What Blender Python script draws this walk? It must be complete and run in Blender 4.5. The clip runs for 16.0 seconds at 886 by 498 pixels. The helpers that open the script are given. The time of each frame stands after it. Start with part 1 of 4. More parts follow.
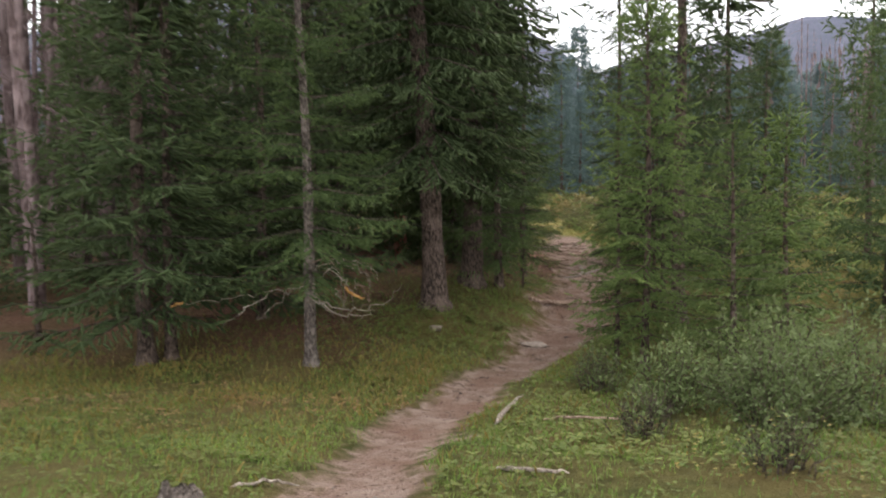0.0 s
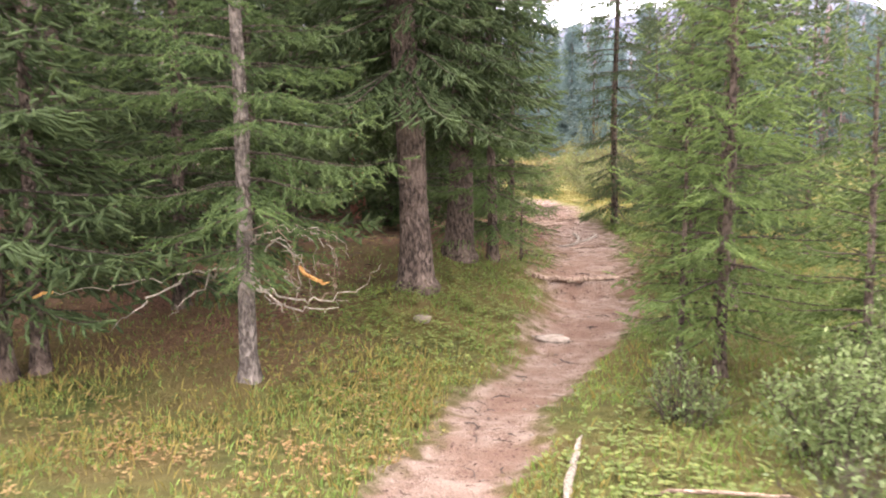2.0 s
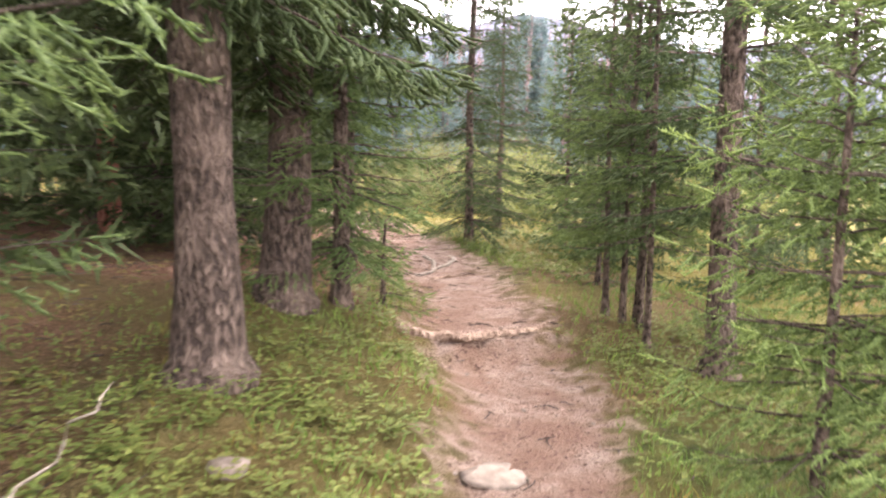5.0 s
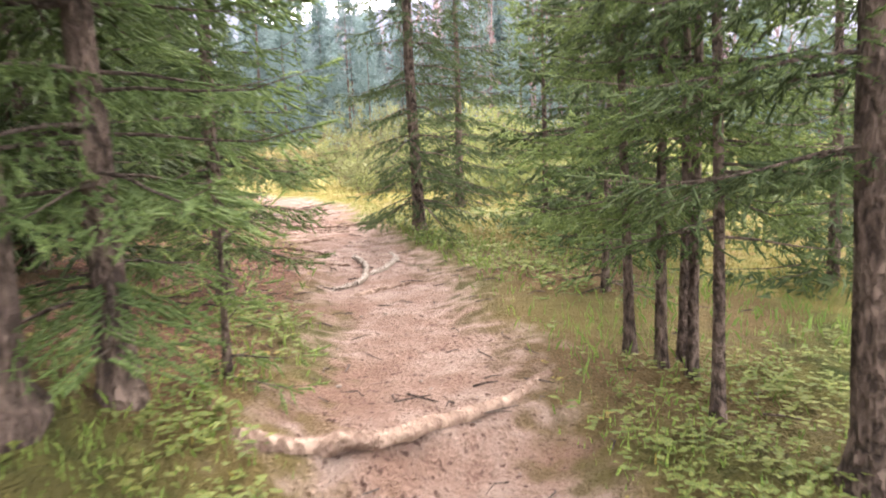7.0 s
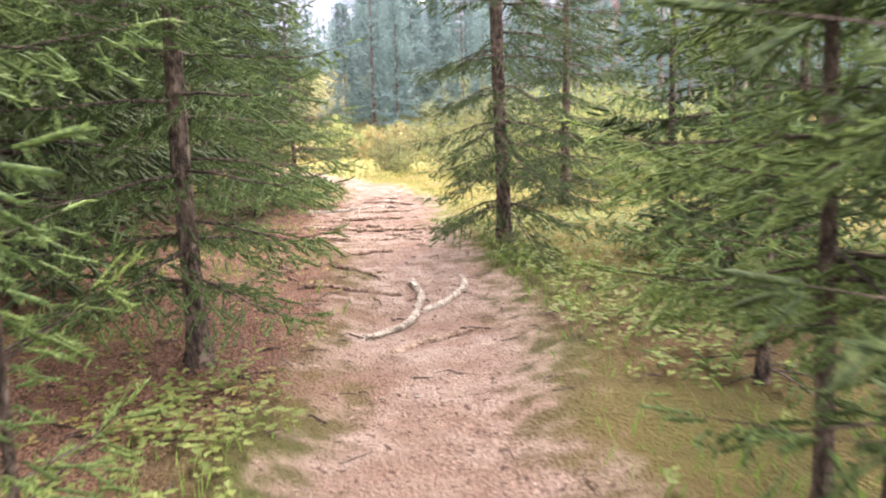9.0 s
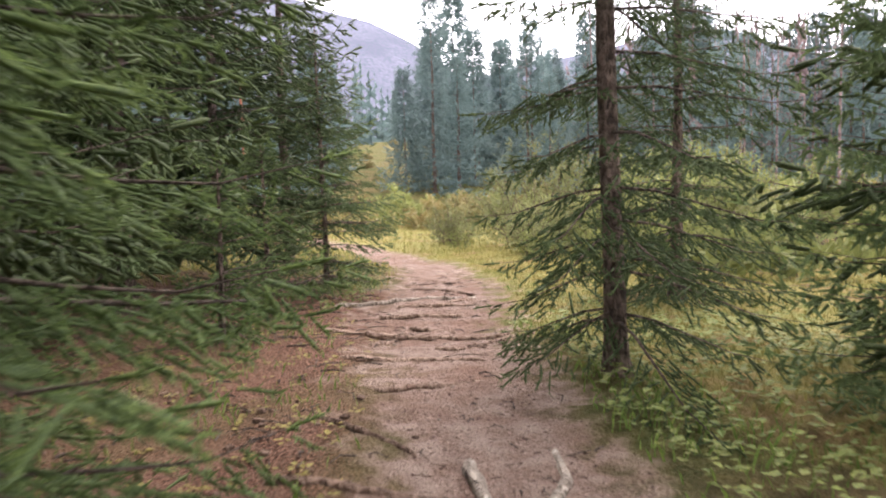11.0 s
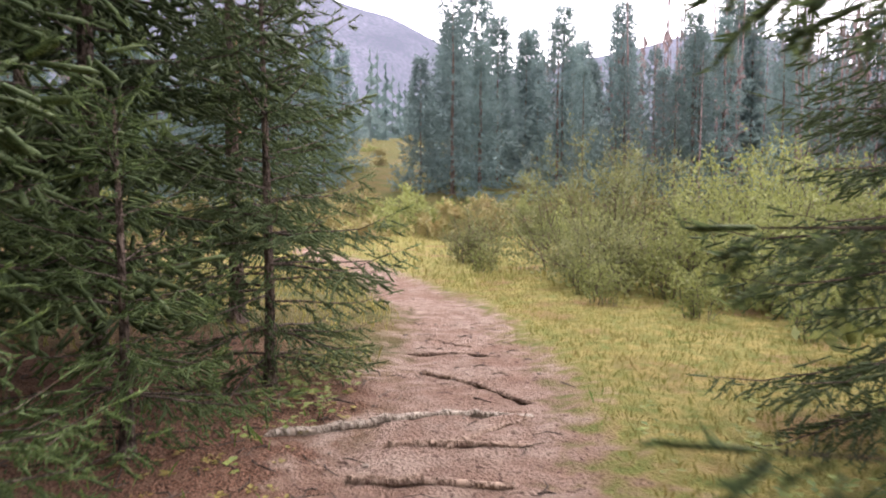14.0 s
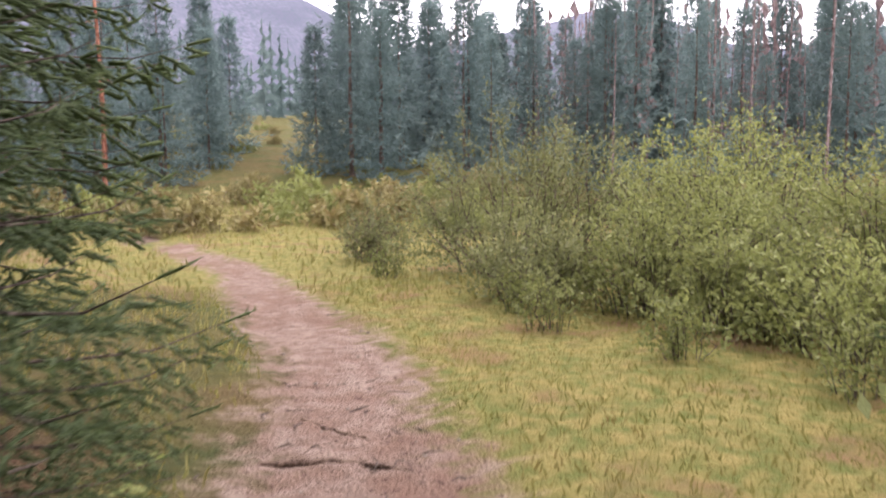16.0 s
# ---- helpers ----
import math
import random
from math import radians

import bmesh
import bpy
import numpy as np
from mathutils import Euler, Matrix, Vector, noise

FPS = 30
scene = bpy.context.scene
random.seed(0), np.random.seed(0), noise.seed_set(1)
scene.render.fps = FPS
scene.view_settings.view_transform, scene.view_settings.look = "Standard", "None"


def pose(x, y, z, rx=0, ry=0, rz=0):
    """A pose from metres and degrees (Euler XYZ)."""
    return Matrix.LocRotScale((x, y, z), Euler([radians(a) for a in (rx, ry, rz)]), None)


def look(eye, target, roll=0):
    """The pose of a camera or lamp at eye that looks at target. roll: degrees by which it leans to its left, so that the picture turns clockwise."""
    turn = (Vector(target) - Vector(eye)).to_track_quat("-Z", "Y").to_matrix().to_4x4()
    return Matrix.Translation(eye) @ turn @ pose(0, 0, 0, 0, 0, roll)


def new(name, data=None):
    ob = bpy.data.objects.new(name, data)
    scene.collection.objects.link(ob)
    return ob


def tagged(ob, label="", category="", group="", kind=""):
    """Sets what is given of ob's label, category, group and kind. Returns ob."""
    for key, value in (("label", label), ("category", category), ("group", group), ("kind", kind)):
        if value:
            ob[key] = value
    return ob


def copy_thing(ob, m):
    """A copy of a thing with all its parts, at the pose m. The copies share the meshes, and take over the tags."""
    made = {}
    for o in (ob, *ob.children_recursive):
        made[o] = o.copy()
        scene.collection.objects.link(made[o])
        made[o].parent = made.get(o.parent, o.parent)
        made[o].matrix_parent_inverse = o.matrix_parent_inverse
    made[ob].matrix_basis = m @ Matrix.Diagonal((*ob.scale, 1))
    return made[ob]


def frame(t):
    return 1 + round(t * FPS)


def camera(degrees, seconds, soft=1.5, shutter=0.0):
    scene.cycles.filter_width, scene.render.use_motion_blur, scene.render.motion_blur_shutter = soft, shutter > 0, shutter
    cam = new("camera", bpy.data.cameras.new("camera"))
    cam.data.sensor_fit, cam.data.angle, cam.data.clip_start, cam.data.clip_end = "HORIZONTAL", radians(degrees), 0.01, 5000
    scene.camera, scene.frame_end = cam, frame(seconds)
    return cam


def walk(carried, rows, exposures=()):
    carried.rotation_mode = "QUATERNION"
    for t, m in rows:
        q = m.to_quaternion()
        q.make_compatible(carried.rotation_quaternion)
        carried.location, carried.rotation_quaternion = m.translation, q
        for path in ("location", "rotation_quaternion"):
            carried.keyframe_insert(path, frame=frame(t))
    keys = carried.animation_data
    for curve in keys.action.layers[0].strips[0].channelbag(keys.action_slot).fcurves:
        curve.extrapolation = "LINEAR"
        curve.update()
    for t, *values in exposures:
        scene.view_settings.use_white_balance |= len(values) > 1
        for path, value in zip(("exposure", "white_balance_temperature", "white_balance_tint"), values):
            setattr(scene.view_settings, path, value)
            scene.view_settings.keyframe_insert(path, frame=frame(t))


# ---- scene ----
cam = camera(58.9, 16.0, soft=2.0, shutter=0.5)
PATH = [
    (0, (0.066, 0.37, 1.372), (0.055, 2.364, 1.223), -0.7),
    (0.5, (-0.023, 1.121, 1.268), (0.021, 3.11, 1.067), -0.7),
    (1, (-0.129, 1.796, 1.235), (-0.068, 3.784, 1.022), -0.6),
    (1.5, (-0.274, 2.374, 1.212), (-0.178, 4.358, 0.985), -0.7),
    (2, (-0.367, 3.076, 1.141), (-0.237, 5.058, 0.903), -0.5),
    (2.5, (-0.471, 3.693, 1.083), (-0.309, 5.667, 0.804), -0.5),
    (3, (-0.47, 4.363, 1.018), (-0.231, 6.331, 0.748), -0.5),
    (3.5, (-0.497, 5.017, 0.962), (-0.192, 6.977, 0.705), -0.3),
    (4, (-0.501, 5.686, 0.847), (-0.074, 7.632, 0.683), -0.8),
    (4.5, (-0.403, 6.407, 0.862), (0.141, 8.323, 0.679), 0.6),
    (5, (-0.327, 7.075, 0.833), (0.342, 8.95, 0.637), 1.4),
    (5.2, (-0.275, 7.349, 0.862), (0.44, 9.208, 0.68), 2.5),
    (7.3, (1.16, 9.911, 0.7), (1.883, 11.756, 0.427), -3.0),
    (7.5, (1.264, 10.08, 0.738), (1.987, 11.923, 0.455), -3.2),
    (8, (1.565, 10.447, 0.758), (2.27, 12.294, 0.463), -2.9),
    (8.5, (1.773, 10.748, 0.833), (2.338, 12.644, 0.537), -2.1),
    (9, (1.851, 11.209, 0.803), (2.284, 13.139, 0.503), -1.8),
    (9.5, (2.003, 11.753, 0.796), (2.404, 13.692, 0.511), -2.1),
    (10, (2.074, 12.338, 0.81), (2.443, 14.288, 0.557), -1.6),
    (10.2, (2.096, 12.576, 0.807), (2.405, 14.548, 0.683), -1.9),
    (12.3, (2.77, 15.221, 0.884), (3.041, 17.199, 0.763), -1.1),
    (12.5, (2.811, 15.477, 0.916), (3.068, 17.458, 0.818), -0.1),
    (13, (2.804, 16.118, 0.929), (3.031, 18.105, 0.912), 0.7),
    (13.5, (2.783, 16.652, 0.938), (3.028, 18.636, 0.891), 0.7),
    (14, (2.721, 17.208, 1.008), (2.976, 19.188, 0.882), 0.3),
    (14.5, (2.674, 17.823, 1.116), (3.002, 19.787, 0.935), 0.3),
    (15, (2.767, 18.475, 1.138), (3.192, 20.416, 0.916), -0.3),
    (15.5, (2.912, 19.037, 1.156), (3.393, 20.963, 0.915), -0.2),
    (16, (3.205, 19.666, 1.157), (3.697, 21.596, 0.975), -0.4),
]
EXPOSURES = [(0.0, 0.38, 6500, 14), (0.5, 0.88, 6520, 16), (1.0, 1.4, 6550, 18), (2.0, 1.95, 6700, 22), (3.0, 2.05, 6750, 24), (5.0, 2.25, 6750, 24), (8.0, 2.38, 6650, 21), (10.0, 2.3, 6600, 21),
             (10.4, 2.1, 6600, 21), (11.9, 0.72, 6500, 23), (12.3, 0.72, 6500, 24), (13.5, 0.72, 6500, 24), (14.2, 1.45, 6550, 23), (14.6, 1.6, 6550, 23), (15.0, 1.52, 6550, 24), (15.5, 1.35, 6530, 24), (16.0, 1.05, 6500, 25)]
walk(cam, [(t, look(eye, target, roll)) for t, eye, target, roll in PATH], EXPOSURES)

# ---- world and light: bright overcast ----
world = bpy.data.worlds.new("world")
scene.world = world
world.use_nodes = True
wn, wl = world.node_tree.nodes, world.node_tree.links
sky = wn.new("ShaderNodeTexSky")
sky.sky_type = "NISHITA"
sky.sun_disc = False
sky.sun_elevation, sky.sun_rotation = radians(65), radians(38)
sky.dust_density, sky.air_density = 4.0, 1.0
cloud = wn.new("ShaderNodeMix")
cloud.data_type = "RGBA"
cloud.inputs[0].default_value = 0.75
cloud.inputs[7].default_value = (18.0, 18.2, 18.4, 1)
wl.new(sky.outputs[0], cloud.inputs[6])
wl.new(cloud.outputs[2], wn["Background"].inputs[0])
wn["Background"].inputs[1].default_value = 0.125
sun = new("sun", bpy.data.lights.new("sun", "SUN"))
sun.data.energy, sun.data.angle, sun.data.color = 1.5, radians(25), (1.0, 0.95, 0.88)
# light falls from ahead and above, a little from the east
sun.matrix_world = look((4, 5, 14), (0, 0, 0))

# ---- materials ----
def material(name, rough=0.8, spec=0.3):
    m = bpy.data.materials.new(name)
    m.use_nodes = True
    b = m.node_tree.nodes["Principled BSDF"]
    b.inputs["Roughness"].default_value = rough
    b.inputs["Specular IOR Level"].default_value = spec
    return m, m.node_tree.nodes, m.node_tree.links, b


def mix(nodes, links, fac, a, b, mode="MIX"):
    n = nodes.new("ShaderNodeMix")
    n.data_type, n.blend_type = "RGBA", mode
    for slot, v in ((0, fac), (6, a), (7, b)):
        if hasattr(v, "is_linked"):
            links.new(v, n.inputs[slot])
        else:
            n.inputs[slot].default_value = v if slot == 0 else (*v, 1)
    return n.outputs[2]


def grain(nodes, links, scale, detail=4, lo=0.35, hi=0.65, stretch=None):
    geo = nodes.new("ShaderNodeTexCoord")
    n = nodes.new("ShaderNodeTexNoise")
    n.inputs["Scale"].default_value, n.inputs["Detail"].default_value = scale, detail
    src = geo.outputs["Object"]
    if stretch:
        mp = nodes.new("ShaderNodeMapping")
        mp.inputs["Scale"].default_value = stretch
        links.new(src, mp.inputs[0])
        src = mp.outputs[0]
    links.new(src, n.inputs["Vector"])
    r = nodes.new("ShaderNodeMapRange")
    r.inputs[1].default_value, r.inputs[2].default_value = lo, hi
    links.new(n.outputs[0], r.inputs[0])
    return r.outputs[0]


def attr(nodes, name):
    n = nodes.new("ShaderNodeAttribute")
    n.attribute_name = name
    return n.outputs["Fac"]


def relief(nodes, links, b, height, strength, distance=0.02):
    n = nodes.new("ShaderNodeBump")
    n.inputs["Strength"].default_value, n.inputs["Distance"].default_value = strength, distance
    links.new(height, n.inputs["Height"])
    links.new(n.outputs[0], b.inputs["Normal"])


def foliage_material(name, old, young, dry, through_light=0.35, fleck=0.8):
    """Leaf or needle colour from the attribute tone (needle age on spruces, height in a bush, chance elsewhere), with a
    share of light let through.
    """
    m, n, l, b = material(name, 0.62, 0.25)
    info = n.new("ShaderNodeObjectInfo")
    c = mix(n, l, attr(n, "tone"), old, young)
    c = mix(n, l, grain(n, l, 2.2, 3, 0.45, 0.75), c, dry)
    c = mix(n, l, grain(n, l, 160, 2, 0.4, 0.62), c, tuple(v * fleck for v in old))
    v = n.new("ShaderNodeHueSaturation")
    r = n.new("ShaderNodeMapRange")
    r.inputs[3].default_value, r.inputs[4].default_value = 0.8, 1.2
    l.new(info.outputs["Random"], r.inputs[0])
    l.new(r.outputs[0], v.inputs["Value"])
    l.new(c, v.inputs["Color"])
    l.new(v.outputs[0], b.inputs["Base Color"])
    t = n.new("ShaderNodeBsdfTranslucent")
    l.new(v.outputs[0], t.inputs[0])
    s = n.new("ShaderNodeMixShader")
    s.inputs[0].default_value = through_light
    l.new(b.outputs[0], s.inputs[1])
    l.new(t.outputs[0], s.inputs[2])
    l.new(s.outputs[0], n["Material Output"].inputs[0])
    return m


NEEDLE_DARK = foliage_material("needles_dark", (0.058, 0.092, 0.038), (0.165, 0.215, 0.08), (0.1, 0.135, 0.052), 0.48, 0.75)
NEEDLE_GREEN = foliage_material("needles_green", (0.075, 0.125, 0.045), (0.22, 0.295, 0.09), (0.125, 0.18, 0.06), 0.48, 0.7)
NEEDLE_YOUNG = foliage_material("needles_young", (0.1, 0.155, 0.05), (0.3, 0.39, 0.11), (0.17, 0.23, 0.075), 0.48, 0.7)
# distance haze over the far trees is mixed into this needle colour
NEEDLE_HAZED = foliage_material("needles_hazed", (0.1, 0.155, 0.15), (0.24, 0.31, 0.29), (0.15, 0.22, 0.21), 0.5)
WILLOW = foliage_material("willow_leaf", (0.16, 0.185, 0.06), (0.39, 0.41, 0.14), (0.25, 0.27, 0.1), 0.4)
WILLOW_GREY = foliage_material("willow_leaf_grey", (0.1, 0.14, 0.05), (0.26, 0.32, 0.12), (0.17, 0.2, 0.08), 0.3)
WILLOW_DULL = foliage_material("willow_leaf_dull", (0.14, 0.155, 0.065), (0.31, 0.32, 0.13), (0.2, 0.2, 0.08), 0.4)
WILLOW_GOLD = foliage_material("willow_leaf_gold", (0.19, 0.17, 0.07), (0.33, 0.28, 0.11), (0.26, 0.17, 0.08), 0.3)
GRASS_GREEN = foliage_material("grass_green", (0.13, 0.22, 0.045), (0.3, 0.38, 0.09), (0.2, 0.25, 0.06), 0.3)
GRASS_DRY = foliage_material("grass_dry", (0.2, 0.19, 0.05), (0.42, 0.31, 0.09), (0.3, 0.17, 0.06), 0.3)
GRASS_MEADOW = foliage_material("grass_meadow", (0.21, 0.22, 0.06), (0.43, 0.35, 0.12), (0.3, 0.2, 0.08), 0.3)
HERB = foliage_material("herb_leaf", (0.1, 0.14, 0.035), (0.25, 0.28, 0.07), (0.2, 0.18, 0.05), 0.3)

LEAF_LITTER = foliage_material("leaf_litter", (0.2, 0.12, 0.05), (0.48, 0.36, 0.15), (0.36, 0.2, 0.09), 0.2)


def bark_material(name, dark, light, scale=18.0):
    m, n, l, b = material(name, 0.9, 0.15)
    g = grain(n, l, scale, 7, 0.38, 0.62, (1, 1, 0.5))
    c = mix(n, l, g, dark, light)
    c = mix(n, l, grain(n, l, 3.0, 3, 0.5, 0.75), c, tuple(v * 1.5 for v in light))
    l.new(c, b.inputs["Base Color"])
    relief(n, l, b, g, 1.0, 0.035)
    return m


BARK = bark_material("bark_brown", (0.045, 0.033, 0.027), (0.17, 0.125, 0.1), 34)
BARK_GREY = bark_material("bark_grey", (0.08, 0.065, 0.055), (0.24, 0.2, 0.17), 38)
BARK_DEAD = bark_material("bark_dead", (0.11, 0.075, 0.07), (0.24, 0.18, 0.175), 9)
BARK_RED = bark_material("bark_red", (0.16, 0.06, 0.04), (0.32, 0.15, 0.1), 10)
TWIG = bark_material("twig_brown", (0.05, 0.038, 0.03), (0.13, 0.1, 0.08), 30)
BLEACHED = bark_material("bleached_wood", (0.27, 0.22, 0.175), (0.4, 0.345, 0.28), 30)
ROOT_DARK = bark_material("root_dark", (0.09, 0.058, 0.042), (0.22, 0.15, 0.11), 22)
ROOT = bark_material("root_bark", (0.19, 0.125, 0.092), (0.33, 0.24, 0.18), 26)
ORANGE_WOOD = bark_material("torn_wood", (0.45, 0.2, 0.06), (0.6, 0.34, 0.12), 30)


def stone_material():
    m, n, l, b = material("stone", 0.85, 0.3)
    g = grain(n, l, 14, 6)
    l.new(mix(n, l, g, (0.15, 0.12, 0.095), (0.26, 0.21, 0.17)), b.inputs["Base Color"])
    relief(n, l, b, g, 0.6, 0.015)
    return m


STONE = stone_material()


def ground_material():
    m, n, l, b = material("ground_soil", 0.95, 0.1)
    fine, mid, wide = grain(n, l, 55, 6), grain(n, l, 7, 5), grain(n, l, 0.9, 4)
    turf = mix(n, l, mid, (0.05, 0.07, 0.02), (0.13, 0.135, 0.04))
    turf = mix(n, l, wide, turf, (0.15, 0.115, 0.045))
    meadow = mix(n, l, mid, (0.16, 0.18, 0.05), (0.32, 0.26, 0.09))
    meadow = mix(n, l, grain(n, l, 1.6, 4, 0.52, 0.7), meadow, (0.24, 0.15, 0.075))
    turf = mix(n, l, attr(n, "meadow"), turf, meadow)
    duff = mix(n, l, grain(n, l, 90, 3, 0.42, 0.58), (0.075, 0.038, 0.026), (0.27, 0.15, 0.1))
    duff = mix(n, l, grain(n, l, 16, 4, 0.5, 0.7), duff, (0.21, 0.125, 0.085))
    dirt = mix(n, l, fine, (0.145, 0.088, 0.066), (0.35, 0.24, 0.185))
    dirt = mix(n, l, mid, dirt, (0.375, 0.283, 0.226))
    dirt = mix(n, l, grain(n, l, 2.0, 5, 0.45, 0.65), dirt, (0.24, 0.15, 0.11))
    dirt = mix(n, l, grain(n, l, 28, 4, 0.58, 0.68), dirt, (0.1, 0.06, 0.045))
    edge = n.new("ShaderNodeMapRange")
    edge.interpolation_type = "SMOOTHSTEP"
    edge.inputs[1].default_value, edge.inputs[2].default_value = 0.3, 0.7
    add = n.new("ShaderNodeMath")
    add.operation = "MULTIPLY_ADD"
    l.new(mid, add.inputs[0])
    add.inputs[1].default_value = 0.3
    l.new(attr(n, "path"), add.inputs[2])
    sub = n.new("ShaderNodeMath")
    sub.operation = "SUBTRACT"
    l.new(add.outputs[0], sub.inputs[0])
    sub.inputs[1].default_value = 0.15
    l.new(sub.outputs[0], edge.inputs[0])
    c = mix(n, l, attr(n, "litter"), turf, duff)
    c = mix(n, l, edge.outputs[0], c, dirt)
    l.new(c, b.inputs["Base Color"])
    h = n.new("ShaderNodeMath")
    h.operation = "ADD"
    l.new(fine, h.inputs[0])
    l.new(mid, h.inputs[1])
    relief(n, l, b, h.outputs[0], 1.0, 0.035)
    return m


GROUND = ground_material()


def hill_material():
    m, n, l, b = material("hill_forest_hazed", 1.0, 0.0)
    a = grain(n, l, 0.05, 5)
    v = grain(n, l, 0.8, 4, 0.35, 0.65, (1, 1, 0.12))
    # lilac blue-grey of the far haze is painted into the base colour
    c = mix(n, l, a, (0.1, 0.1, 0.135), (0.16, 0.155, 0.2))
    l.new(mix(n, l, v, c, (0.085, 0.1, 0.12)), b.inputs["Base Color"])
    return m


HILL = hill_material()

# ---- terrain ----
# trail: centre x and half width by y
TRAIL_Y = [-30, -8, 0, 4.3, 6.6, 8.5, 9.75, 11.4, 12.6, 14.5, 15.5, 18.8, 20.5, 22.2, 25.4, 28, 32, 35, 38, 46]
TRAIL_X = [-4.0, -2.2, -1.1, -0.5, -0.23, 0.37, 1.13, 1.8, 2.05, 2.55, 2.83, 3.05, 3.2, 3.6, 3.85, 3.65, 3.2, 2.4, 1.2, -3.5]
TRAIL_W = [0.4, 0.4, 0.36, 0.32, 0.36, 0.35, 0.36, 0.52, 0.62, 0.5, 0.55, 0.55, 0.7, 0.64, 0.5, 0.5, 0.45, 0.4, 0.4, 0.4]
LEVEL_Y = [-60, -10, 0, 4, 7, 8.6, 10.5, 12.0, 13.0, 15.8, 18, 21.4, 24, 34, 42, 55, 80, 120, 400]
LEVEL_Z = [0.3, 0.05, 0.0, -0.22, -0.55, -0.66, -0.63, -0.5, -0.3, -0.25, -0.2, -0.18, -0.2, -0.3, -0.1, 1.6, 5.5, 9, 14]


def wander(x, y, f, s=0.0):
    return np.sin(x * f + 1.7 * np.sin(y * f * 0.7 + s)) * np.cos(y * f * 1.1 + 1.3 * np.sin(x * f * 0.8 - s))


def trail(x, y):
    """1 in the middle of the trail, 0.5 at its edge, 0 beyond it."""
    d = np.abs(x + 0.1 * wander(x, y, 2.1) + 0.05 * wander(x, y, 6.0, 2) - np.interp(y, TRAIL_Y, TRAIL_X))
    return np.clip(1.0 - 0.5 * d / np.interp(y, TRAIL_Y, TRAIL_W), 0, 1) * np.clip((43 - y) / 4, 0, 1)


def level(x, y):
    x, y = np.asarray(x, float), np.asarray(y, float)
    z = np.interp(y, LEVEL_Y, LEVEL_Z)
    for k in (-0.8, 0.8):
        z = z + np.interp(y + k, LEVEL_Y, LEVEL_Z)
    z = z / 3
    p = trail(x, y)
    near = np.clip(1 - np.abs(y - 12) / 30, 0.15, 1)
    z = z + 0.05 * wander(x, y, 0.9) + 0.02 * wander(x, y, 3.1, 1) * (1 - 0.5 * p)
    z = z - 0.07 * np.clip((p - 0.35) / 0.3, 0, 1) * near
    # root step across the trail
    s = np.clip((y - 0.2 * (x - 1.7) - 12.33) / 0.12 + 0.5, 0, 1)
    here = np.exp(-((x - 1.8) / 0.8) ** 2) * np.exp(-((y - 12.4) / 0.9) ** 2)
    z = z + here * (s * s * (3 - 2 * s) - 0.5) * 0.17
    # the wooded side lies higher
    away = np.interp(y, TRAIL_Y, TRAIL_X) - x
    z = z + 0.36 * np.clip((away - 0.45) / 1.3, 0, 1) * np.clip((y - 8.2) / 2.4, 0, 1) * np.clip((15.5 - y) / 3, 0, 1)
    z = z + 0.10 * np.clip((away - 1.0) / 2.0, 0, 2) * np.clip((y - 11) / 4, 0, 1) * np.clip((40 - y) / 8, 0, 1)
    return z


def duff_share(x, y):
    """Needle litter under the trees."""
    left = np.clip((np.interp(y, TRAIL_Y, TRAIL_X) - x - 0.3 - 0.35 * np.clip((16 - y) / 2, 0, 1)) / 0.4, 0, 1)
    a = left * np.clip((y - 12.3) / 1.0, 0, 1) * np.clip((25 - y) / 2.0, 0, 1) * (1 - 0.95 * np.exp(-((x - 2.75) / 0.5) ** 2 - ((y - 23.2) / 0.8) ** 2))
    b = 0.75 * np.clip((0.2 - x) / 1.5, 0, 1) * np.clip((y - 8.8) / 1.2, 0, 1) * np.clip((40 - y) / 2.0, 0, 1)
    c = 0.2 * np.exp(-(((x - 3.2) / 0.9) ** 2 + ((y - 12.6) / 1.6) ** 2)) + 0.6 * np.exp(-(((x - 3.9) / 0.7) ** 2 + ((y - 15.2) / 1.0) ** 2))
    d = np.maximum(np.maximum(a, b), c)
    return np.clip(d + 0.3 * wander(x, y, 2.3) * (d > 0.02), 0, 1)


def meadow_share(x, y):
    return np.clip((y - 17.5 + 6 * np.clip((x - 3.9) / 1.0, 0, 1) + 0.6 * wander(x, y, 0.7)) / 2.5, 0, 1) * np.clip((47 - y) / 4, 0, 1) * np.clip((x - np.interp(y, TRAIL_Y, TRAIL_X) + 9 * np.clip((y - 29) / 4, 0, 1)) / 0.8, 0, 1)


def arrays_mesh(name, verts, faces, mat, smooth=False, **attributes):
    me = bpy.data.meshes.new(name)
    faces = np.asarray(faces, np.int32)
    n, k = faces.shape
    me.vertices.add(len(verts))
    me.vertices.foreach_set("co", np.asarray(verts, np.float32).ravel())
    me.loops.add(n * k)
    me.loops.foreach_set("vertex_index", faces.ravel())
    me.polygons.add(n)
    me.polygons.foreach_set("loop_start", np.arange(0, n * k, k, dtype=np.int32))
    me.polygons.foreach_set("use_smooth", np.full(n, smooth))
    for key, values in attributes.items():
        at = me.attributes.new(key, "FLOAT", "POINT")
        at.data.foreach_set("value", np.asarray(values, np.float32))
    me.materials.append(mat)
    me.update(calc_edges=True)
    me.validate()
    return me


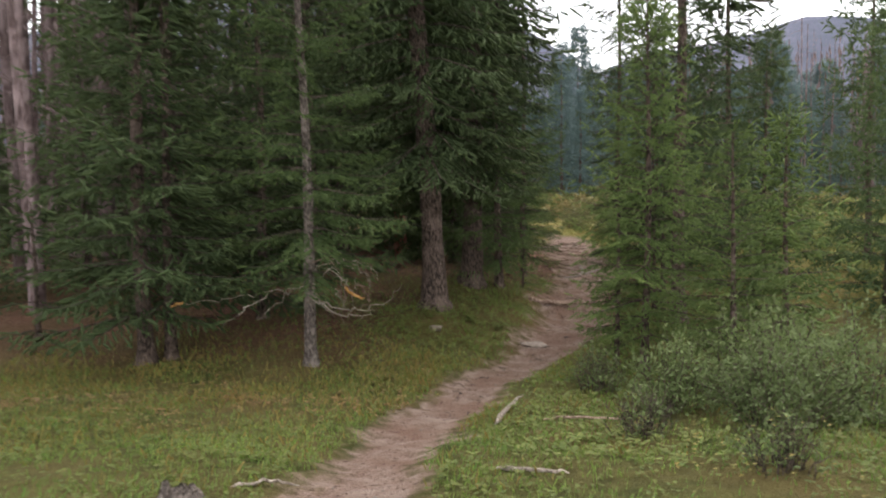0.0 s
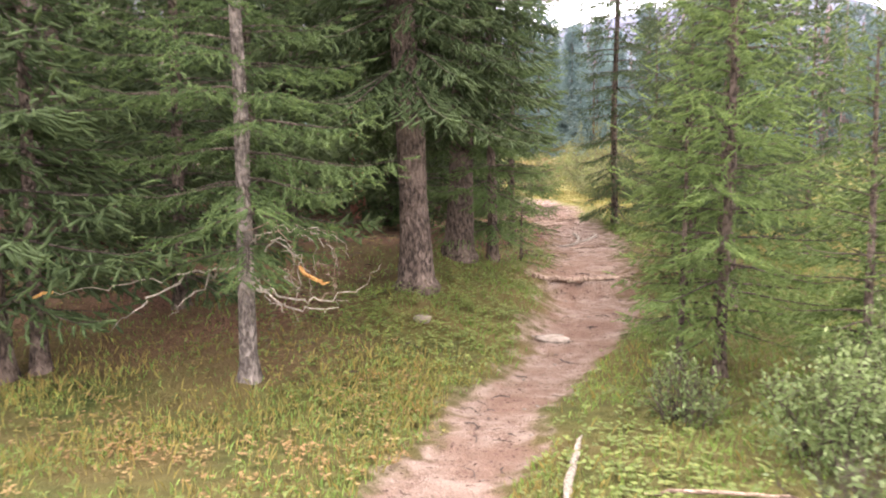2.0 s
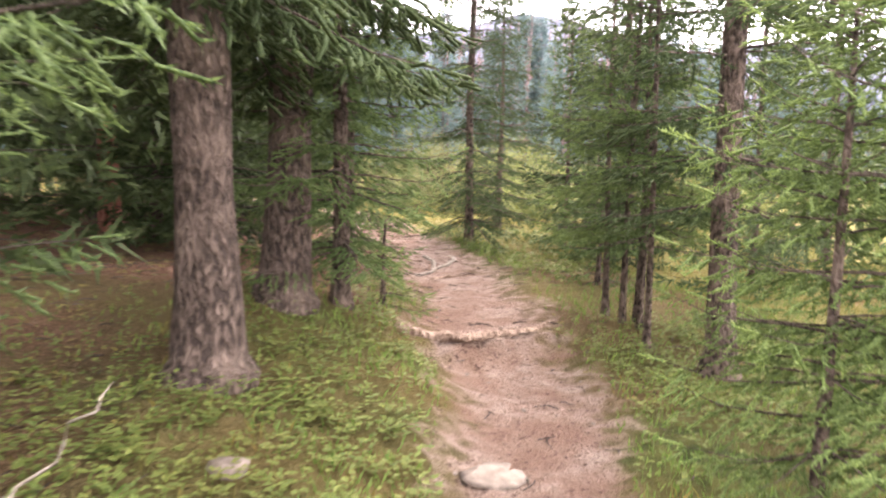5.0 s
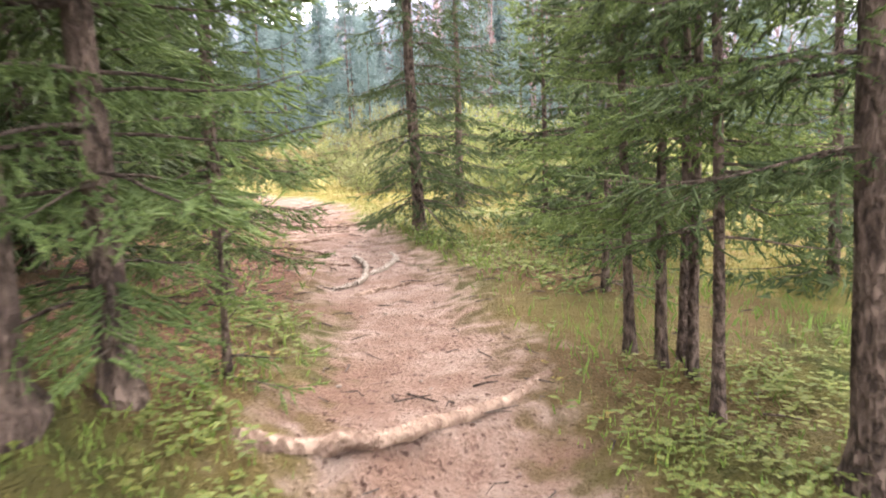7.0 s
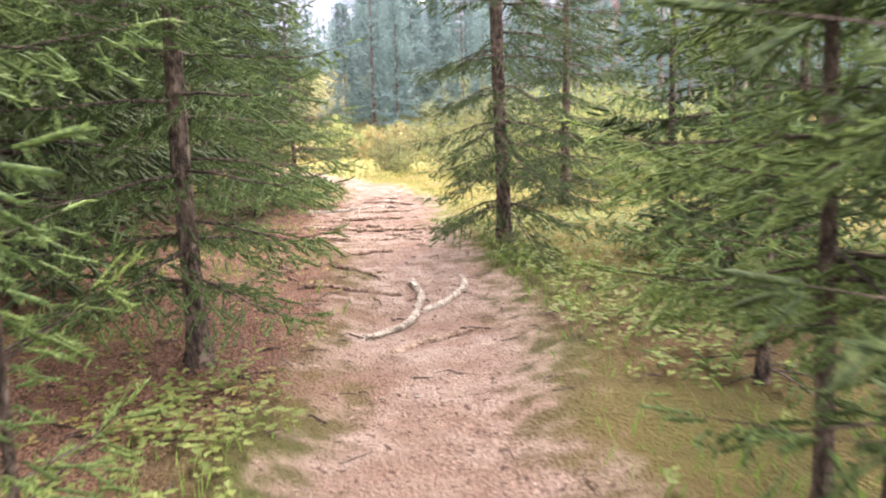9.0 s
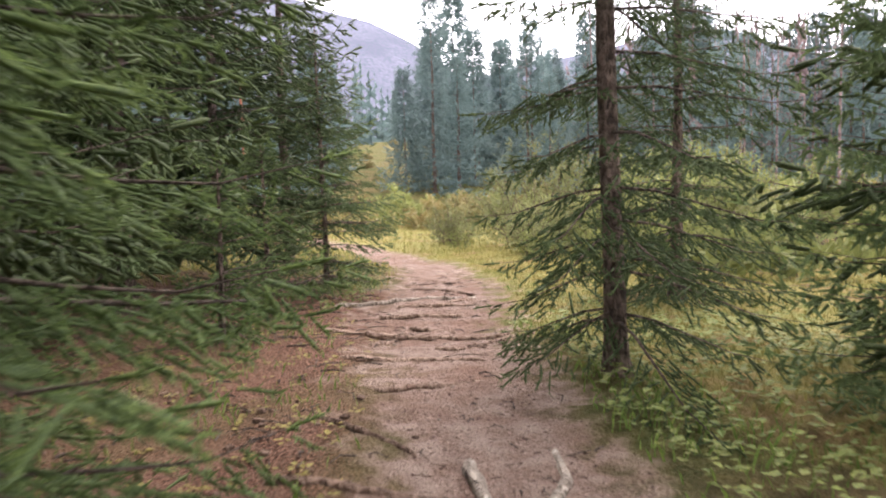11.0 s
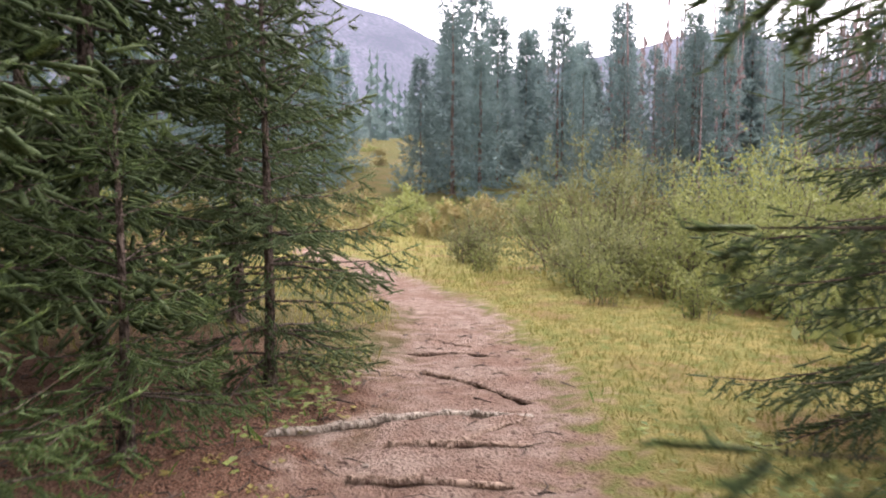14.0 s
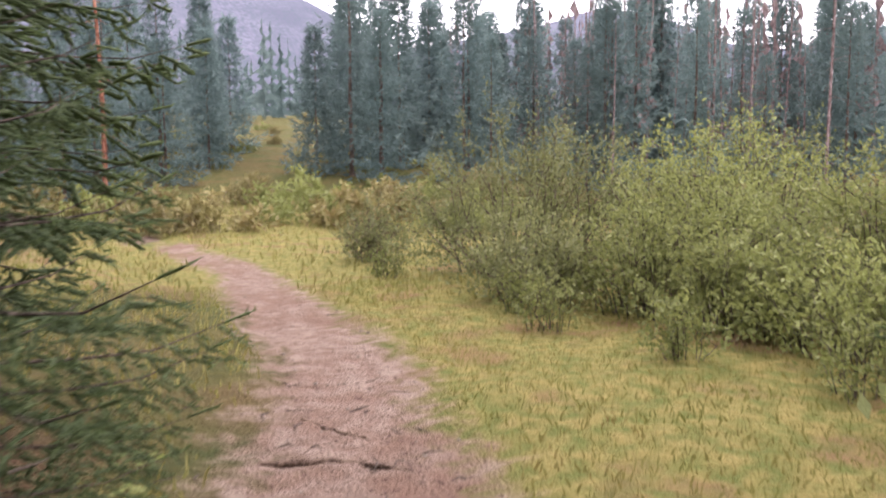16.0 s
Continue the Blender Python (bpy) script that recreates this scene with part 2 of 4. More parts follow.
def spaced(lo, hi, step, far):
    core = list(np.arange(lo, hi, step))
    out, s = [core[-1]], step
    while out[-1] < far:
        s *= 1.18
        out.append(out[-1] + s)
    low, s = [core[0]], step
    while low[-1] > -far:
        s *= 1.18
        low.append(low[-1] - s)
    return np.array(low[:0:-1] + core + out[1:])


def build_ground():
    xs, ys = spaced(-2.5, 5.5, 0.11, 700), spaced(3.0, 25.0, 0.11, 700)
    X, Y = np.meshgrid(xs, ys)
    x, y = X.ravel(), Y.ravel()
    z = level(x, y)
    p = trail(x, y)
    core = (p > 0.5) & (y > 0) & (y < 36)
    rng = np.random.default_rng(3)
    z = z + np.where(core, rng.normal(0, 0.006, len(z)) + 0.012 * wander(x, y, 9.0), rng.normal(0, 0.008, len(z)))
    i = np.arange(len(ys) - 1)[:, None] * len(xs) + np.arange(len(xs) - 1)[None, :]
    i = i.ravel()
    f = np.stack([i, i + 1, i + 1 + len(xs), i + len(xs)], 1)
    me = arrays_mesh("ground", np.stack([x, y, z], 1), f, GROUND, True, path=p, litter=duff_share(x, y), meadow=meadow_share(x, y))
    return tagged(new("ground", me), "grassy forest ground with a worn dirt trail and needle litter", "ground", kind="structure")


build_ground()


def build_hill(name, cx, cy, length, depth, height, turn, seed):
    nx, ny = 60, 14
    verts = []
    for j in range(ny):
        for i in range(nx):
            u, v = i / (nx - 1) * 2 - 1, j / (ny - 1)
            crest = (1 - u * u) ** 0.7 * (1 + 0.16 * math.sin(5 * u + seed) + 0.07 * math.sin(13 * u + seed))
            rough = 3.0 * noise.noise((u * 12 + seed, v * 5, 0)) + 1.8 * noise.noise((u * 45, v * 20, seed))
            verts.append((u * length / 2, (v - 0.5) * depth, height * crest * math.sin(min(v * 1.25, 1) * math.pi / 2) + rough * v - 4))
    faces = [(j * nx + i, j * nx + i + 1, (j + 1) * nx + i + 1, (j + 1) * nx + i) for j in range(ny - 1) for i in range(nx - 1)]
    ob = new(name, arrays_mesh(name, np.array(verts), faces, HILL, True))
    ob.matrix_world = pose(cx, cy, 4, 0, 0, turn)
    return tagged(ob, "distant hillside of grey dead forest with lilac haze in its colour", "hill", kind="structure")


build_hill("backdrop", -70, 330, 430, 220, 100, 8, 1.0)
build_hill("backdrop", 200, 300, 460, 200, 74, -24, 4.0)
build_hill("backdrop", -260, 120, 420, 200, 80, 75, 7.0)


# ---- plant builders ----
def tubes(paths, radii, sides=5):
    """Tapered tubes along poly-lines: verts and quads."""
    V, F, off = [], [], 0
    ang = np.arange(sides) * 2 * math.pi / sides
    for pts, rad in zip(paths, radii):
        pts, rad = np.asarray(pts, float), np.asarray(rad, float)
        t = np.gradient(pts, axis=0)
        t /= np.linalg.norm(t, axis=1)[:, None] + 1e-9
        ref = np.where(np.abs(t[:, 2:3]) > 0.85, np.array([[1.0, 0, 0]]), np.array([[0, 0, 1.0]]))
        a = np.cross(t, ref)
        a /= np.linalg.norm(a, axis=1)[:, None] + 1e-9
        b = np.cross(t, a)
        ring = pts[:, None] + rad[:, None, None] * (np.cos(ang)[None, :, None] * a[:, None] + np.sin(ang)[None, :, None] * b[:, None])
        V.append(ring.reshape(-1, 3))
        n = len(pts)
        j, k = np.meshgrid(np.arange(n - 1), np.arange(sides), indexing="ij")
        j, k = j.ravel(), k.ravel()
        F.append(off + np.stack([j * sides + k, j * sides + (k + 1) % sides, (j + 1) * sides + (k + 1) % sides, (j + 1) * sides + k], 1))
        off += n * sides
    return np.concatenate(V), np.concatenate(F)


def unit(v):
    return v / (np.linalg.norm(v, axis=-1, keepdims=True) + 1e-9)


def brushes(rng, start, way, length, tone, core_r, needle, width, count):
    """Shoots: a slim tapered finger of packed needles each, with single needles standing off it."""
    n = len(start)
    way = unit(way)
    # packed core: two rings of three and a blunt tip
    a = unit(np.cross(way, rng.normal(0, 1, (n, 3))))
    b = np.cross(way, a)
    ln, rr = length[:, None], core_r[:, None] * rng.uniform(0.75, 1.2, (n, 1))
    rings = [start + way * ln * p + rr * w * (math.cos(q) * a + math.sin(q) * b) for p, w, q0 in ((0.05, 0.8, 0.0), (0.8, 1.0, 0.5)) for q in (q0, q0 + 2.094, q0 + 4.189)]
    core = np.stack([*rings, start + way * ln], 1).reshape(-1, 3)
    k = np.arange(n)[:, None] * 7
    cf = np.concatenate([k + np.array(q) for q in ((0, 1, 3), (1, 4, 3), (1, 2, 4), (2, 5, 4), (2, 0, 5), (0, 3, 5), (3, 4, 6), (4, 5, 6), (5, 3, 6))])
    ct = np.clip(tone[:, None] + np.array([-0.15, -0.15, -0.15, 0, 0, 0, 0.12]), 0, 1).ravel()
    if core_r[0] == 0:
        core, cf, ct = core[:0], cf[:0], ct[:0]
    # loose needles
    s, w = np.repeat(start, count, 0), np.repeat(way, count, 0)
    along = rng.uniform(0.1, 1.0, n * count)[:, None] * np.repeat(length, count)[:, None]
    radial = unit(rng.normal(0, 1, (n * count, 3)) + np.array([0, 0, 0.15]))
    d = unit(w * 0.75 + radial * 0.75)
    nl = np.repeat(needle, count)[:, None] * rng.uniform(0.7, 1.2, n * count)[:, None]
    half = np.repeat(width, count)[:, None] / 2
    side = unit(np.cross(d, rng.normal(0, 1, (n * count, 3))))
    base = s + w * along
    v = np.stack([base - side * half, base + side * half, base + d * nl], 1).reshape(-1, 3)
    f = np.arange(n * count * 3).reshape(-1, 3) + len(core)
    t = np.clip(np.repeat(tone, count) + rng.normal(0.03, 0.12, n * count), 0, 1)
    return np.concatenate([core, v]), np.concatenate([cf, f]), np.concatenate([ct, np.repeat(t, 3)])


WALK_Y = [-5, 0, 4.3, 7, 10, 12.3, 15.3, 17.8, 19.7, 24, 34]
WALK_X = [0.3, 0.1, -0.47, -0.33, 1.2, 2.07, 2.78, 2.67, 3.2, 3.8, 3.0]


def spruce_limb(rng, x, y, z, u, az, h, r, g, droop, inner, zs, bend, out_lists):
    """One limb with flat side sprays; inner: how leafy it is close to the trunk."""
    P, R, S, W, L, T, G = out_lists
    ln = (r * (1 - u) ** (0.85 if r < 2.2 else 1.1) * min(1.0, 0.72 + 3 * u) + 0.08) * rng.uniform(0.66, 1.12)
    out = np.array([math.cos(az), math.sin(az), 0])
    # limbs over the trail are cut back
    while z < 3.2 and ln > 0.1 and abs(x + out[0] * ln - float(np.interp(y + out[1] * ln, WALK_Y, WALK_X))) < 0.45:
        ln *= 0.85
    k = np.linspace(0, 1, 5 if g < 2 else 3)
    dz = ln * ((0.05 + 0.65 * u) * k - droop * (1 - 0.5 * u) * k ** 1.6 + 0.22 * k ** 4)
    side = np.array([-out[1], out[0], 0])
    at = np.array([np.interp(z, zs, bend[:, 0]), np.interp(z, zs, bend[:, 1]), z])
    pts = at + out * (ln * k)[:, None] + side * (ln * rng.normal(0, 0.12) * k * k)[:, None] + np.array([0, 0, 1]) * dz[:, None]
    P.append(pts)
    R.append((0.004 + 0.007 * ln) * (1 - 0.85 * k))
    m = max(3, int(ln / (0.09 * g)))
    for j in range(m):
        q = (j + rng.random()) / m
        if q < 0.2 and rng.random() > inner:
            continue
        p = np.array([np.interp(q, k, pts[:, c]) for c in range(3)])
        for sgn in (-1, 1):
            tl = (0.45 * ln * (1 - q) ** 0.8 * min(1, inner * 0.7 + q * 1.8) + 0.07 * g ** 0.5) * rng.uniform(0.6, 1.15)
            d = out * 0.62 + side * sgn * 0.75 + np.array([0, 0, -0.28 * droop / 0.35 + 0.25 * u + rng.normal(0, 0.08)])
            d /= np.linalg.norm(d)
            c = max(1, int(round(tl / (0.105 * g))))
            for e in range(c):
                f = (e + 0.3) / c
                S.append(p + d * tl * f - np.array([0, 0, 0.14 * tl * f * f]))
                W.append(d * 0.9 + rng.normal(0, 0.2, 3) + np.array([0, 0, -0.18 * (1 - 0.6 * u)]))
                L.append(0.115 * g * rng.uniform(0.7, 1.25))
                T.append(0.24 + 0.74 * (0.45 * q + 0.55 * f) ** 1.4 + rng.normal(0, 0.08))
                G.append(g)
    S.append(pts[-1])
    W.append(pts[-1] - pts[-2])
    L.append(0.13 * g)
    T.append(0.95)
    G.append(g)


def spruce(x, y, h, r, clear, trunk_r, seed, needles=None, bark=None, grain_size=1.0, density=1.0, lean=(0, 0), droop=0.35, label="", group="", sparse=0.0, inner=0.75):
    """A spruce: tapered trunk, whorls of limbs with side twigs, needles on short shoots. clear: height of the lowest live limbs."""
    rng = np.random.default_rng(seed)
    needles, bark = needles or NEEDLE_GREEN, bark or BARK
    top = new("spruce_tree")
    tagged(top, label or "green spruce tree with drooping needle branches", "tree", group)
    # trunk
    sides = 12 if grain_size < 2 else 6
    zs = np.concatenate([[-0.15, 0.0, 0.08, 0.2], np.linspace(0.4, h, 22 if grain_size < 2 else 8)])
    bend = np.stack([lean[0] * zs / h + 0.02 * np.sin(zs * 1.3 + seed), lean[1] * zs / h + 0.02 * np.cos(zs * 1.1 + seed), zs], 1)
    rad = trunk_r * (1 - zs / h) ** 0.8 * 0.95 + 0.006
    rad = rad * (1 + 0.55 * np.exp(-np.maximum(zs, 0) / 0.12))
    V, F = tubes([bend], [rad], sides)
    core = bend.repeat(sides, 0)[:, :2]
    V[:, :2] = core + (V[:, :2] - core) * (1 + 0.10 * rng.normal(0, 0.5, len(V)))[:, None]
    trunk = tagged(new("trunk", arrays_mesh("trunk", V, F, bark, True)), "rough brown bark")
    trunk.parent = top
    # limbs in whorls, with finer foliage low down
    P, R, S, W, L, T, G = [], [], [], [], [], [], []
    gap = 0.27 * (0.6 + 0.4 * grain_size) / density
    z, i = clear, 0
    while z < h * 0.985:
        u = (z - clear) / (h - clear)
        g = grain_size * (1.0 if grain_size > 2 else 2.8 if z > 5.2 else 1.6 if z > 3.6 else 1.0)
        if grain_size > 3.2:
            g = max(g * (1 - 0.4 * u), 2.2)
        for _ in range(rng.integers(4, 7)):
            i += 1
            if rng.random() < sparse:
                continue
            spruce_limb(rng, x, y, z + rng.normal(0, 0.035), u, i * 2.39996 + rng.normal(0, 0.35), h, r, g, droop, inner, zs, bend, (P, R, S, W, L, T, G))
        z += gap * rng.uniform(0.8, 1.2) * (2.0 if z > 5.2 and grain_size < 2 else 1.0) * (1 - 0.35 * u)
    V, F = tubes(P, R, 3)
    if grain_size < 4:
        wood = tagged(new("branches", arrays_mesh("branches", V, F, TWIG, True)), kind="stuff")
        wood.parent = top
    size, count = ((0.0068, 0.04, 0.0096), 11) if grain_size < 1 else ((0.0115, 0.048, 0.0105), 6) if grain_size < 2.5 else ((0.0, 0.085, 0.02), 5)
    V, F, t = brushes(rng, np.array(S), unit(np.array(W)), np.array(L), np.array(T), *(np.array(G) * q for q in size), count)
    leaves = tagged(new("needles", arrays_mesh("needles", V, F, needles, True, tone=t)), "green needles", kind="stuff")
    leaves.parent = top
    top.location = (x, y, float(level(x, y)))
    return top


def put(tree, x, y, size=1.0, turn=0.0, sink=0.0):
    ob = copy_thing(tree, pose(x, y, float(level(x, y)) - sink, 0, 0, turn))
    ob.scale = (size, size, size * (0.94 + 0.12 * ((x * 7.3 + y * 3.1) % 1)))
    return ob


def bush(x, y, r, h, seed, leaf=None, size=0.045, leaves=5000, stems=40, label="", group="", bare=0.0):
    """A willow bush: many arching stems from one base, with narrow leaves along the upper part."""
    rng = np.random.default_rng(seed)
    top = tagged(new("willow_bush"), label or "leafy grey-green willow bush in tall grass", "bush", group)
    P, R, tips = [], [], []
    for i in range(stems):
        az, sp = rng.random() * 6.283, math.sqrt(rng.random())
        ex = np.array([math.cos(az), math.sin(az), 0]) * r * sp * rng.uniform(0.75, 1.15)
        hh = h * (1 - 0.6 * sp * sp) * rng.uniform(0.7, 1.12)
        k = np.linspace(0, 1, 6)
        root = ex * 0.5 * rng.uniform(0.6, 1.2)
        pts = root + (ex - root) * (k ** 1.4)[:, None] + np.array([0, 0, 1]) * (hh * (1.15 * k - 0.15 * k * k))[:, None]
        pts[1:] += rng.normal(0, 0.03 * h, (5, 3))
        pts[0, 2] = -0.08
        P.append(pts)
        R.append((0.004 + 0.004 * h) * (1 - 0.8 * k))
        tips.append(pts)
        for b in range(3):
            q = rng.uniform(0.35, 0.85)
            p = np.array([np.interp(q, k, pts[:, c]) for c in range(3)])
            d = rng.normal(0, 1, 3) * np.array([1, 1, 0.4]) + np.array([0, 0, 0.8])
            d = d / np.linalg.norm(d) * h * rng.uniform(0.15, 0.34)
            tw = np.stack([p, p + d * 0.5, p + d + np.array([0, 0, 0.02])])
            P.append(tw)
            R.append(np.array([0.003, 0.0022, 0.001]) * (0.7 + 0.3 * h))
            tips.append(tw)
    V, F = tubes(P, R, 3)
    wood = tagged(new("stems", arrays_mesh("stems", V, F, TWIG, True)), kind="stuff")
    wood.parent = top
    pick = rng.integers(0, len(tips), leaves)
    q = rng.uniform(bare, 1.02, leaves)
    base = np.empty((leaves, 3))
    for i, (a, b) in enumerate(zip(pick, q)):
        pts = tips[a]
        g = b * (len(pts) - 1)
        j = min(int(g), len(pts) - 2)
        base[i] = pts[j] + (pts[j + 1] - pts[j]) * (g - j)
    base += rng.normal(0, 0.02 + 0.012 * h, (leaves, 3))
    skirt = rng.random(leaves) < 0.26
    base[skirt, :2] *= 1.12
    base[skirt, 2] *= 0.45
    base[:, 2] = np.maximum(base[:, 2], 0.03)
    d = unit(rng.normal(0, 1, (leaves, 3)) + np.array([0, 0, 0.5]))
    s = unit(np.cross(d, rng.normal(0, 1, (leaves, 3))))
    ln = size * rng.uniform(0.6, 1.25, leaves)[:, None]
    V = np.stack([base, base + d * ln * 0.5 + s * ln * 0.2, base + d * ln, base + d * ln * 0.5 - s * ln * 0.2], 1).reshape(-1, 3)
    # leaf tone goes from darker low down to lighter at the top
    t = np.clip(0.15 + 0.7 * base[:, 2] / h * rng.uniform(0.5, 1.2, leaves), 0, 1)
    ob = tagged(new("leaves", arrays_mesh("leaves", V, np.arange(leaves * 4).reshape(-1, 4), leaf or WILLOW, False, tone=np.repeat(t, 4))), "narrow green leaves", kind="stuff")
    ob.parent = top
    top.location = (x, y, float(level(x, y)))
    return top


def blades(name, label, spots, height, width, mat, seed, stiff=0.35):
    """Grass as single slim blades, two faces each with a bend."""
    rng = np.random.default_rng(seed)
    n = len(spots)
    z = level(spots[:, 0], spots[:, 1])
    base = np.column_stack([spots, z - 0.01])
    h = (height if np.ndim(height) else np.full(n, height)) * rng.uniform(0.45, 1.25, n)
    w = (width if np.ndim(width) else np.full(n, width)) * rng.uniform(0.7, 1.3, n)
    az = rng.random(n) * 6.283
    lean = np.stack([np.cos(az), np.sin(az), np.zeros(n)], 1) * (h * rng.uniform(0.05, 1.0, n) * stiff * 2)[:, None]
    s = np.stack([-np.sin(az + rng.normal(0, 0.8, n)), np.cos(az), np.zeros(n)], 1) * (w / 2)[:, None]
    up = np.array([0, 0, 1.0]) * h[:, None]
    V = np.stack([base - s, base + s, base + lean * 0.35 + up * 0.6 + s * 0.6, base + lean + up], 1).reshape(-1, 3)
    k = np.arange(n)[:, None] * 4
    F = np.concatenate([k + np.array([0, 1, 2]), k + np.array([0, 2, 3])])
    t = np.repeat(np.clip(rng.normal(0.45, 0.25, n) + 0.42 * wander(spots[:, 0], spots[:, 1], 1.3, 4), 0, 1), 4)
    return tagged(new(name, arrays_mesh(name, V, F, mat, False, tone=t)), label, "grass", kind="stuff")


# ---- trees beside the trail ----
slender = spruce(-1.44, 8.96, 6.5, 1.2, 1.05, 0.065, 11, NEEDLE_GREEN, BARK_GREY, 0.9, density=1.15, sparse=0.12, droop=0.42, lean=(-0.1, 0), inner=0.5, label="slender spruce with a grey trunk and open green branches")
spruce(-0.1, 11.15, 12, 1.9, 1.95, 0.165, 12, NEEDLE_DARK, BARK, 1.2, inner=0.9, density=1.25, droop=0.62, lean=(-0.6, 0.1), label="tall dark spruce with a thick rough brown trunk")
spruce(0.42, 12.35, 12, 1.8, 1.6, 0.16, 13, NEEDLE_DARK, BARK, 1.2, inner=0.9, density=1.2, droop=0.6, lean=(0.3, 0), label="tall dark spruce with a thick rough brown trunk")
spruce(0.85, 12.6, 6, 1.2, 0.45, 0.06, 14, NEEDLE_GREEN, BARK, 0.85, label="dense dark green spruce beside the trail")
spruce(-3.35, 9.1, 7, 1.6, 0.6, 0.09, 15, NEEDLE_DARK, BARK, 1.2, label="dense dark spruce with low branches")
spruce(-3.1, 9.25, 5, 1.2, 0.7, 0.06, 16, NEEDLE_DARK, BARK, 1.4, label="dark spruce grown close beside another")
spruce(-2.3, 10.4, 5.5, 1.5, 0.3, 0.06, 17, NEEDLE_DARK, BARK, 1.2, label="dense dark spruce behind a slender one")
spruce(-5.0, 9.9, 1.7, 0.8, 0.1, 0.03, 57, NEEDLE_DARK, BARK, 1.4, label="dark spruce at the edge of the wood")
spruce(2.3, 9.15, 4.1, 1.15, 0.4, 0.045, 18, NEEDLE_YOUNG, BARK, 0.95, density=1.4, inner=0.9, label="young spruce with fresh green tips")
spruce(2.0, 9.3, 2.2, 0.6, 0.5, 0.026, 19, NEEDLE_YOUNG, BARK, 0.72, label="thin young spruce with pale green tips")
spruce(2.95, 8.3, 2.6, 0.85, 0.2, 0.035, 20, NEEDLE_YOUNG, BARK, 0.9, density=1.4, inner=0.9, label="small bright green young spruce")
spruce(3.75, 8.9, 2.8, 0.8, 0.15, 0.035, 21, NEEDLE_YOUNG, BARK, 1.0, density=1.4, inner=0.9, label="small bright green young spruce")
spruce(3.38, 11.58, 9, 1.5, 1.2, 0.1, 22, NEEDLE_DARK, BARK, 0.98, density=0.9, label="tall spruce at the edge of the meadow")
for k, (cx, cy, ch, cr) in enumerate([(3.35, 12.75, 5.0, 1.0), (3.43, 12.62, 4.2, 0.75), (3.5, 12.8, 4.6, 0.95), (3.18, 12.2, 3.9, 0.85), (3.26, 12.95, 3.0, 0.75)]):
    spruce(cx, cy, ch, cr, 0.85, 0.022, 30 + k, NEEDLE_GREEN if k % 2 else NEEDLE_YOUNG, BARK, 0.8, label="thin spruce in a close clump of stems", group="clump of thin spruces", density=0.8, sparse=0.45)
spruce(3.85, 17.72, 8, 1.38, 0.35, 0.06, 40, NEEDLE_DARK, BARK, 0.9, droop=0.55, sparse=0.18, inner=0.6, label="spruce with a dark trunk and long drooping branches")
spruce(1.5, 15.05, 6.5, 1.42, 0.42, 0.046, 41, NEEDLE_GREEN, BARK, 0.82, inner=0.9, label="green spruce with bare grey twigs low down")
spruce(6.0, 17.1, 8, 1.5, 0.4, 0.08, 42, NEEDLE_DARK, BARK, 1.4, label="spruce at the meadow edge")
spruce(5.65, 20.75, 4.5, 1.3, 0.15, 0.06, 43, NEEDLE_DARK, BARK, 0.9, droop=0.45, label="spruce with low drooping branches beside the meadow")
spruce(1.52, 19.3, 1.25, 0.62, 0.12, 0.02, 44, NEEDLE_GREEN, BARK, 0.8, density=1.3, inner=0.9, label="small young spruce on needle litter")
spruce(1.72, 20.9, 1.6, 0.8, 0.12, 0.025, 64, NEEDLE_GREEN, BARK, 0.85, density=1.2, inner=0.9, label="young spruce with spreading low branches on needle litter")
spruce(1.3, 12.95, 0.7, 0.4, 0.05, 0.012, 49, NEEDLE_YOUNG, BARK, 0.8, label="low spruce sapling beside the trail")
spruce(2.25, 22.2, 2.9, 1.1, 0.18, 0.03, 45, NEEDLE_DARK, BARK, 0.85, density=1.3, inner=0.75, label="small spruce with side branches reaching to the trail")
spruce(1.1, 22.6, 8, 1.7, 0.6, 0.06, 46, NEEDLE_DARK, BARK, 1.3, density=1.25, inner=0.9, label="dark spruce at the end of the wood")
spruce(1.75, 24.5, 7, 1.3, 0.8, 0.065, 58, NEEDLE_DARK, BARK, 1.3, label="dark spruce at the end of the wood")
spruce(0.5, 20.9, 8, 1.7, 0.6, 0.09, 47, NEEDLE_DARK, BARK, 1.45, density=1.2, inner=0.9, label="tall dark spruce on needle litter")
spruce(0.1, 19.2, 8, 1.7, 0.5, 0.09, 48, NEEDLE_DARK, BARK, 1.5, density=1.2, inner=0.9, label="tall dark spruce on needle litter")
spruce(0.2, 16.6, 7, 1.6, 0.3, 0.08, 59, NEEDLE_DARK, BARK, 1.4, label="dense dark spruce inside the wood")
spruce(4.35, 14.7, 0.9, 0.65, 0.08, 0.02, 61, NEEDLE_YOUNG, BARK, 1.0, label="low spreading young spruce")
spruce(4.9, 15.9, 1.5, 0.8, 0.1, 0.025, 62, NEEDLE_GREEN, BARK, 1.1, label="young spruce at the meadow edge")
spruce(3.8, 13.95, 1.1, 0.6, 0.08, 0.02, 63, NEEDLE_GREEN, BARK, 0.9, label="low young spruce with spreading branches")
spruce(-1.0, 18.2, 11, 1.8, 1.9, 0.14, 65, NEEDLE_DARK, BARK_RED, 1.9, density=1.1, droop=0.5, label="tall spruce with a bare reddish trunk inside the wood")
spruce(-1.9, 15.2, 11, 1.9, 1.7, 0.11, 66, NEEDLE_DARK, BARK, 1.9, density=1.1, droop=0.5, label="tall spruce with a bare lower trunk inside the wood")
